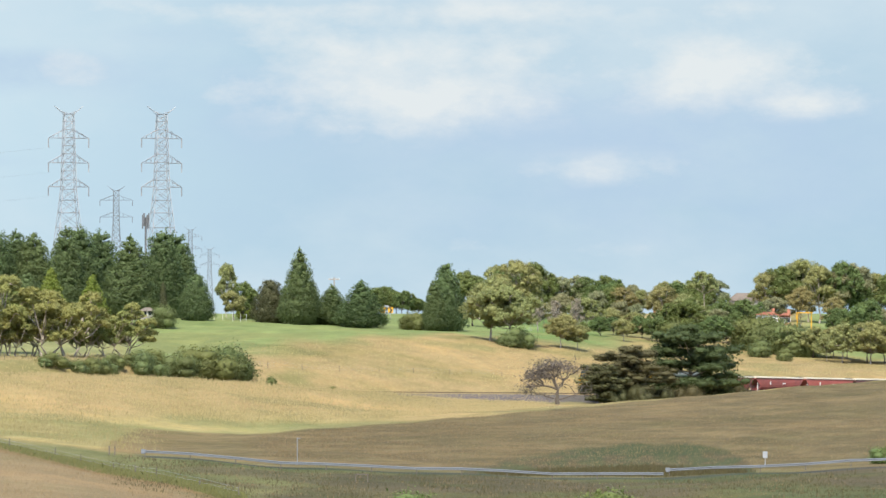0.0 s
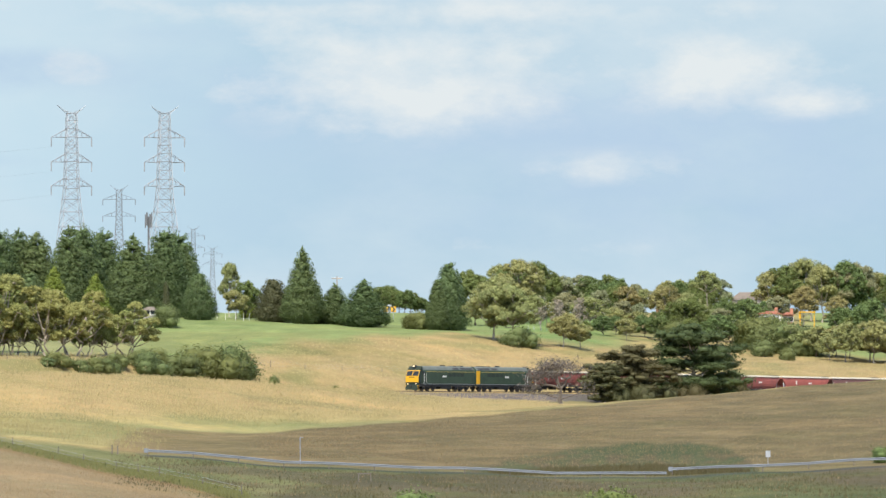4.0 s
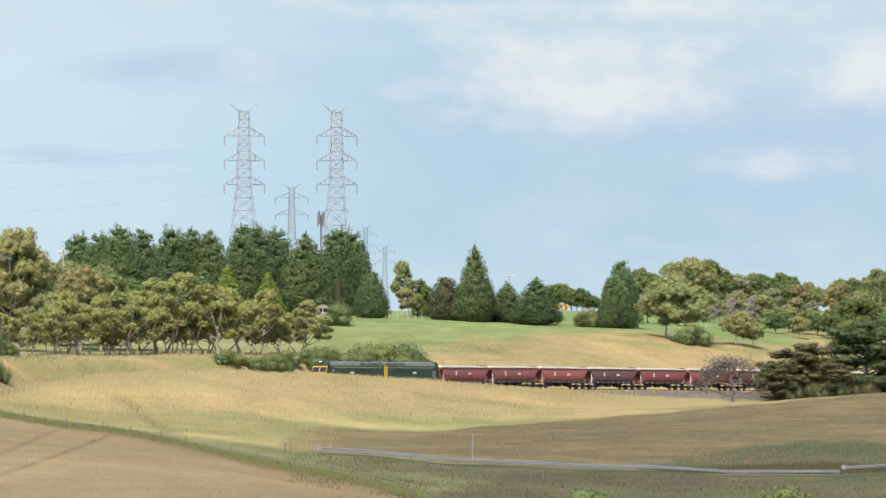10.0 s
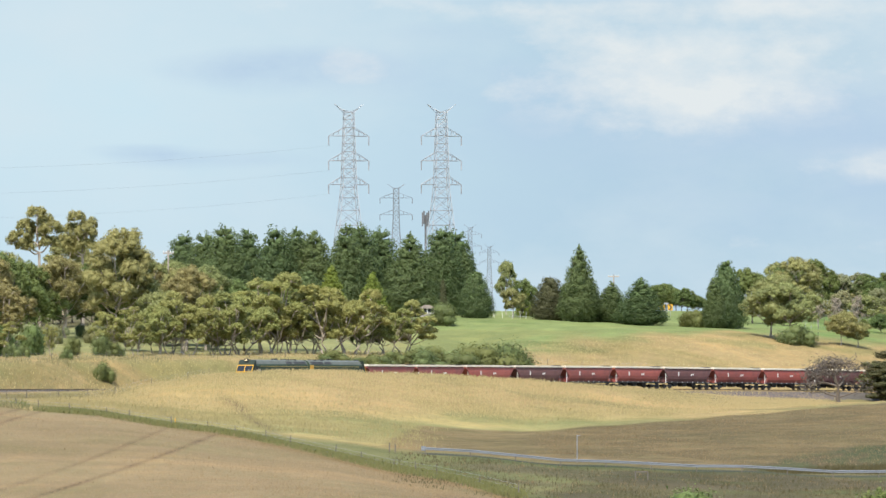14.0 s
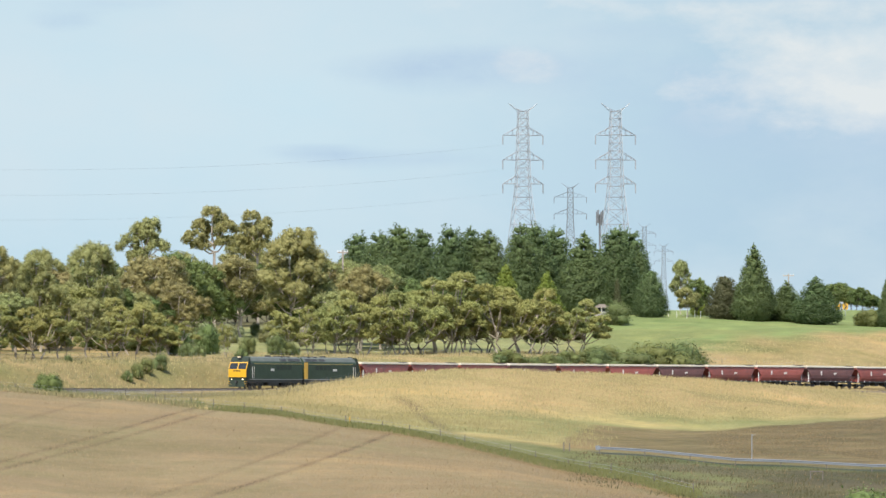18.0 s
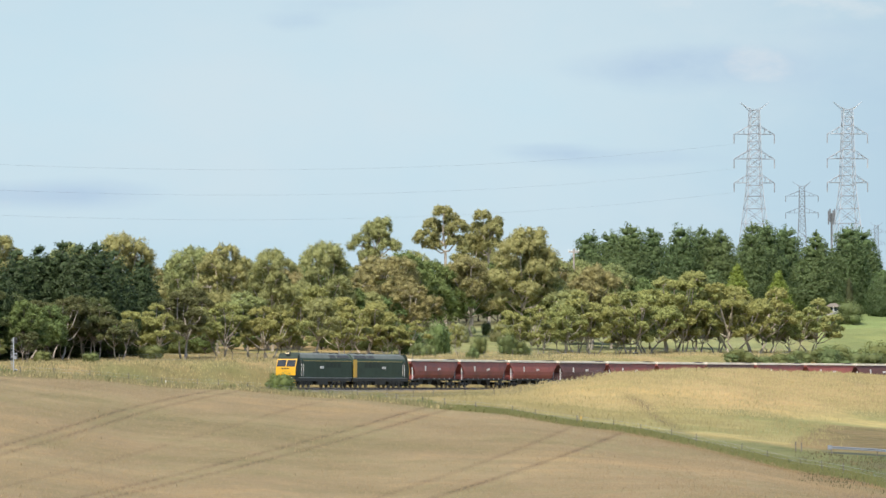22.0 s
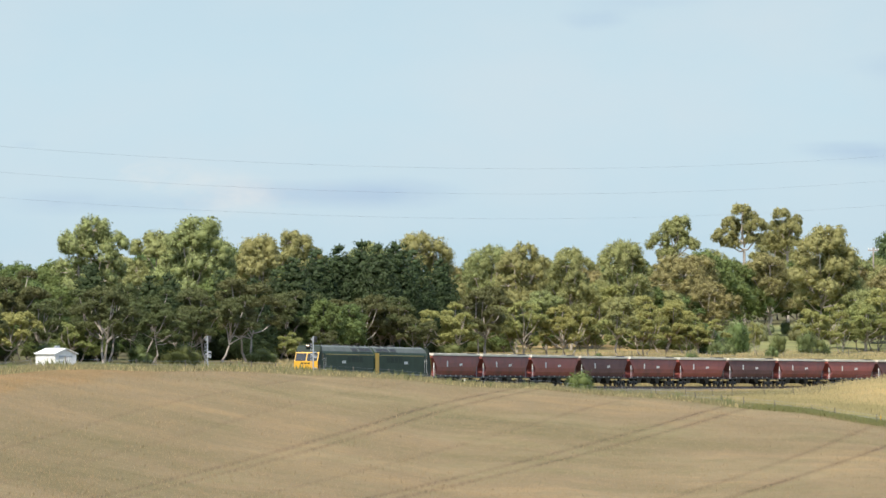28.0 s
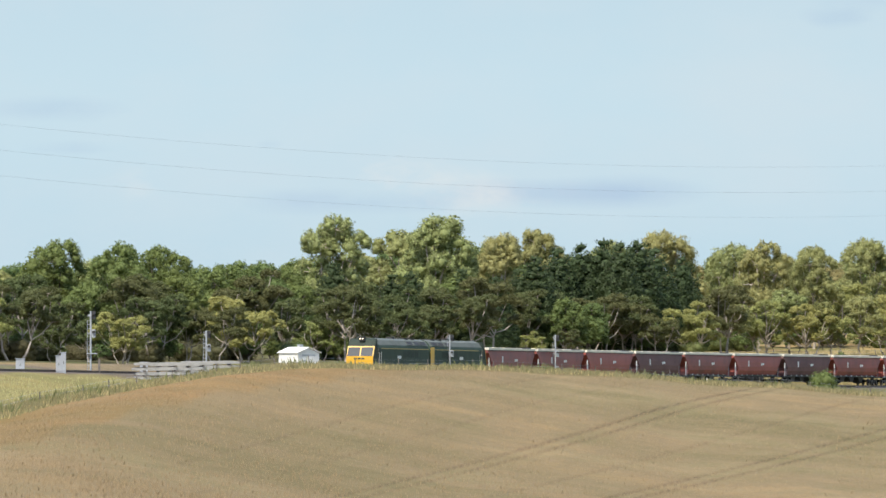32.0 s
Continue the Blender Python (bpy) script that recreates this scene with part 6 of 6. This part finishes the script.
def chevron_signs():
    for b, s in ((678, 1), (692, -1)):
        ob = stand("chevron_sign", b, 1075, "yellow and black chevron board at a road bend", "road sign", "chevron boards")
        m = ob.matrix_basis.copy()
        m.translation.z = level_z(557, 1075)
        ob.matrix_basis = m
        part("post", beam(bmesh.new(), (0, 0, -1.2), (0, 0, 1.9), 0.09), "galvanised", ob)
        part("board", a_box(-0.6, 0.6, -0.06, -0.02, 0.35, 1.75, 0.01), "yellow_paint", ob)
        part("chevron", prism(bmesh.new(), [(s * 0.1, 0.35), (s * 0.45, 0.35), (-s * 0.05, 1.05), (s * 0.45, 1.75), (s * 0.1, 1.75), (-s * 0.45, 1.05)], -0.09, -0.062), "sign_black", ob)
    ob = stand("bend_sign", 685, 1085, "small white sign behind the chevron boards", "road sign")
    m = ob.matrix_basis.copy()
    m.translation.z = level_z(557, 1085)
    ob.matrix_basis = m
    part("post", beam(bmesh.new(), (0, 0, -1.2), (0, 0, 2.2), 0.09), "galvanised", ob)
    part("plate", a_box(-0.5, 0.5, -0.06, -0.02, 1.7, 2.2, 0.01), "galvanised", ob)


chevron_signs()


def power_pole(b, r, top, label, wide=2.4):
    ob = stand("power_pole", b, r, label, "power pole", "timber power poles")
    h = level_z(top, r) - float(land(b, r))
    part("pole", beam(bmesh.new(), (0, 0, -0.5), (0, 0, h), 0.32, 8), "grey_bark", ob)
    part("crossarm", a_box(-wide / 2, wide / 2, -0.1, 0.1, h - 0.7, h - 0.45), "grey_bark", ob)
    for x in (-0.46, -0.2, 0.2, 0.46):
        part("insulator", beam(bmesh.new(), (x * wide, 0, h - 0.45), (x * wide, 0, h - 0.15), 0.16, 8), "white_paint", ob)


power_pole(592, 1250, 491, "distant power pole with crossarm and insulators", 3.0)
power_pole(-196, 860, 448, "pale power pole rising out of the wood", 2.0)


# ---- tall grass ----
def grass(name, n, b_range, dist, tall, mat, label, seed, blades=5, spread=0.25, width=0.05):
    """Scattered tufts; dist gives (nearest, farthest) for a bearing."""
    rng = np.random.default_rng(seed)
    b = rng.uniform(*b_range, n)
    lo, hi = dist(b)
    r = lo + (hi - lo) * rng.random(n)
    # patchy: thin the tufts out where a slow wave is low
    keep = rng.random(n) < 0.35 + 0.65 * (0.5 + 0.5 * np.sin(b * 0.021 + r * 0.05) * np.sin(b * 0.0083 - r * 0.023 + 1))
    b, r = b[keep], r[keep]
    n = len(b)
    a = (b - AHEAD) / U
    p = np.stack([r * np.sin(a), r * np.cos(a), land(b, r) - 0.05], -1)
    p = np.repeat(p, blades, 0)
    m = n * blades
    h = tall * np.repeat(0.6 + 0.7 * rng.random(n), blades) * (0.6 + 0.6 * rng.random(m))
    off = rng.normal(size=(m, 2)) * spread
    ang = rng.random(m) * 6.2832
    w = width * (0.6 + 0.8 * rng.random(m))
    side = np.stack([np.cos(ang) * w, np.sin(ang) * w, np.zeros(m)], -1)
    base = p + np.concatenate([off, np.zeros((m, 1))], 1)
    tip = base + np.stack([rng.normal(size=m) * h * 0.25, rng.normal(size=m) * h * 0.25, h], -1)
    midp = base * 0.4 + tip * 0.6 + side * 1.1
    v = np.stack([base - side, base + side, midp, tip], 1).reshape(-1, 3)
    q = np.arange(m)[:, None] * 4
    f = np.concatenate([q + np.array((0, 1, 2)), q + np.array((0, 2, 3))])
    # each blade turns its face to the sun's side; its shading leans up, as a sward's does
    face = np.cross(v[1::4] - v[0::4], v[2::4] - v[0::4])
    back = face @ np.array(to_sun[:]) < 0
    back = np.concatenate([back, back])
    f[back] = f[back][:, ::-1]
    me = mesh_np(name, v, f, mat)
    me.polygons.foreach_set("use_smooth", np.ones(len(f), dtype=bool))
    face *= np.where(face @ np.array(to_sun[:]) < 0, -1, 1)[:, None] / np.maximum(1e-9, np.linalg.norm(face, axis=1))[:, None]
    up = 0.2 * face + np.array((0, 0, 0.9))
    up /= np.linalg.norm(up, axis=1)[:, None]
    me.normals_split_custom_set_from_vertices(np.repeat(up, 4, axis=0).astype(np.float32))
    return tagged(new(name, me), label, "grass", kind="stuff")


grass("verge_grass", 5500, (-2250, -420), lambda b: (crest_r(b) - 1, crest_r(b) + 8), 0.46, "sage_shade_blade", "tall olive grass along the field fence", 1, 6, 0.5, 0.035)
grass("verge_straw_grass", 2200, (-2250, -420), lambda b: (crest_r(b) - 1, crest_r(b) + 8), 0.4, "straw_blade", "pale dry grass among the fence grass", 17, 6, 0.5, 0.03)
grass("verge_green_tufts", 260, (-2250, -420), lambda b: (crest_r(b), crest_r(b) + 8), 0.7, "green_blade", "fresh green tufts along the field fence", 18, 14, 0.35, 0.05)
grass("green_grass", 4500, (-430, 420), lambda b: (crest_r(b) + 0, crest_r(b) + 8), 0.38, "green_blade", "rank green grass along the field fence", 2, 6, 0.4, 0.045)
grass("line_grass", 7000, (-1700, -250), lambda b: (track_r(b) - 42, track_r(b) - 13), 0.4, "sage_shade_blade", "tall dry grass between field and railway", 3, 6, 1.2, 0.03)
grass("knoll_grass", 20000, (-350, 960), lambda b: (np.maximum(valley_r(b) + 30, track_r(b) - slope_off(b) * np.where(b > 150, 0.8, 1.0)), track_r(b) - 6), 0.42, "straw_blade", "dry seeding grass over the knoll", 4, 5, 1.6, 0.03)
grass("bank_grass", 14000, (-1300, 1600), lambda b: (track_r(b) + 5, track_r(b) + 90), 0.4, "straw_blade", "dry grass on the bank behind the railway", 5, 5, 1.6, 0.035)
grass("bank_green_grass", 3000, (-1500, -200), lambda b: (track_r(b) + 4, track_r(b) + 40), 0.45, "sage_shade_blade", "green grass on the railway bank", 6, 5, 0.5, 0.05)
grass("road_grass", 3000, (200, 1650), lambda b: (valley_r(b) - 90, valley_r(b) - 2), 0.25, "dark_blade", "rough green grass on the road verge", 7, 5, 0.6, 0.035)
grass("road_dry_grass", 1300, (200, 1650), lambda b: (valley_r(b) - 90, valley_r(b) - 2), 0.22, "dun_blade", "dry grass on the road verge", 8, 5, 0.6, 0.03)
grass("yard_grass", 2600, (-2300, -1640), lambda b: (crest_r(b) + 2, track_r(b) - 18), 0.22, "pale_blade", "pale dry grass beside the railway yard", 9, 5, 1.0, 0.025)
grass("knoll_green_grass", 9000, (-420, 700), lambda b: (np.where(b > 240, np.maximum(valley_r(b) + 24, track_r(b) - slope_off(b) * 0.86), valley_r(b) + 20), track_r(b) - 8), 0.4, "olive_blade", "greener grass in patches over the knoll", 10, 6, 1.6, 0.035)
grass("bank_olive_grass", 8000, (-1300, 1600), lambda b: (track_r(b) + 8, track_r(b) + 110), 0.4, "olive_blade", "greener grass in patches behind the railway", 11, 5, 1.6, 0.035)
grass("mown_field_grass", 20000, (470, 1700), lambda b: (valley_r(b) + 34, np.maximum(track_r(b) - slope_off(b), valley_r(b) + 20)), 0.2, "dun_blade", "short dry stalks left standing on the mown field", 12, 4, 1.2, 0.03)
grass("stubble", 42000, (-2300, 330), lambda b: (crest_r(b) * 0.6, crest_r(b) - np.where(b < -1500, 12, 1)), 0.16, "stubble_blade", "short cut stubble standing in rows over the field", 13, 5, 0.7, 0.016)
grass("verge_olive_grass", 5000, (-420, 420), lambda b: (crest_r(b) - 1, crest_r(b) + 10), 0.4, "green_blade", "olive grass along the field fence", 14, 6, 0.4, 0.045)
grass("mound_grass", 1500, (860, 1310), lambda b: (valley_r(b) + 8, valley_r(b) + 12 + 20 * np.exp(-((b - 1090) / 150) ** 2)), 0.45, "dark_blade", "rank green grass on the low mound beside the road", 15, 6, 0.5, 0.05)
grass("yard_green_grass", 2600, (-2300, -1500), lambda b: (crest_r(b) + 1, crest_r(b) + 9), 0.4, "olive_blade", "greener grass along the fence by the yard", 16, 6, 0.5, 0.035)


motions()
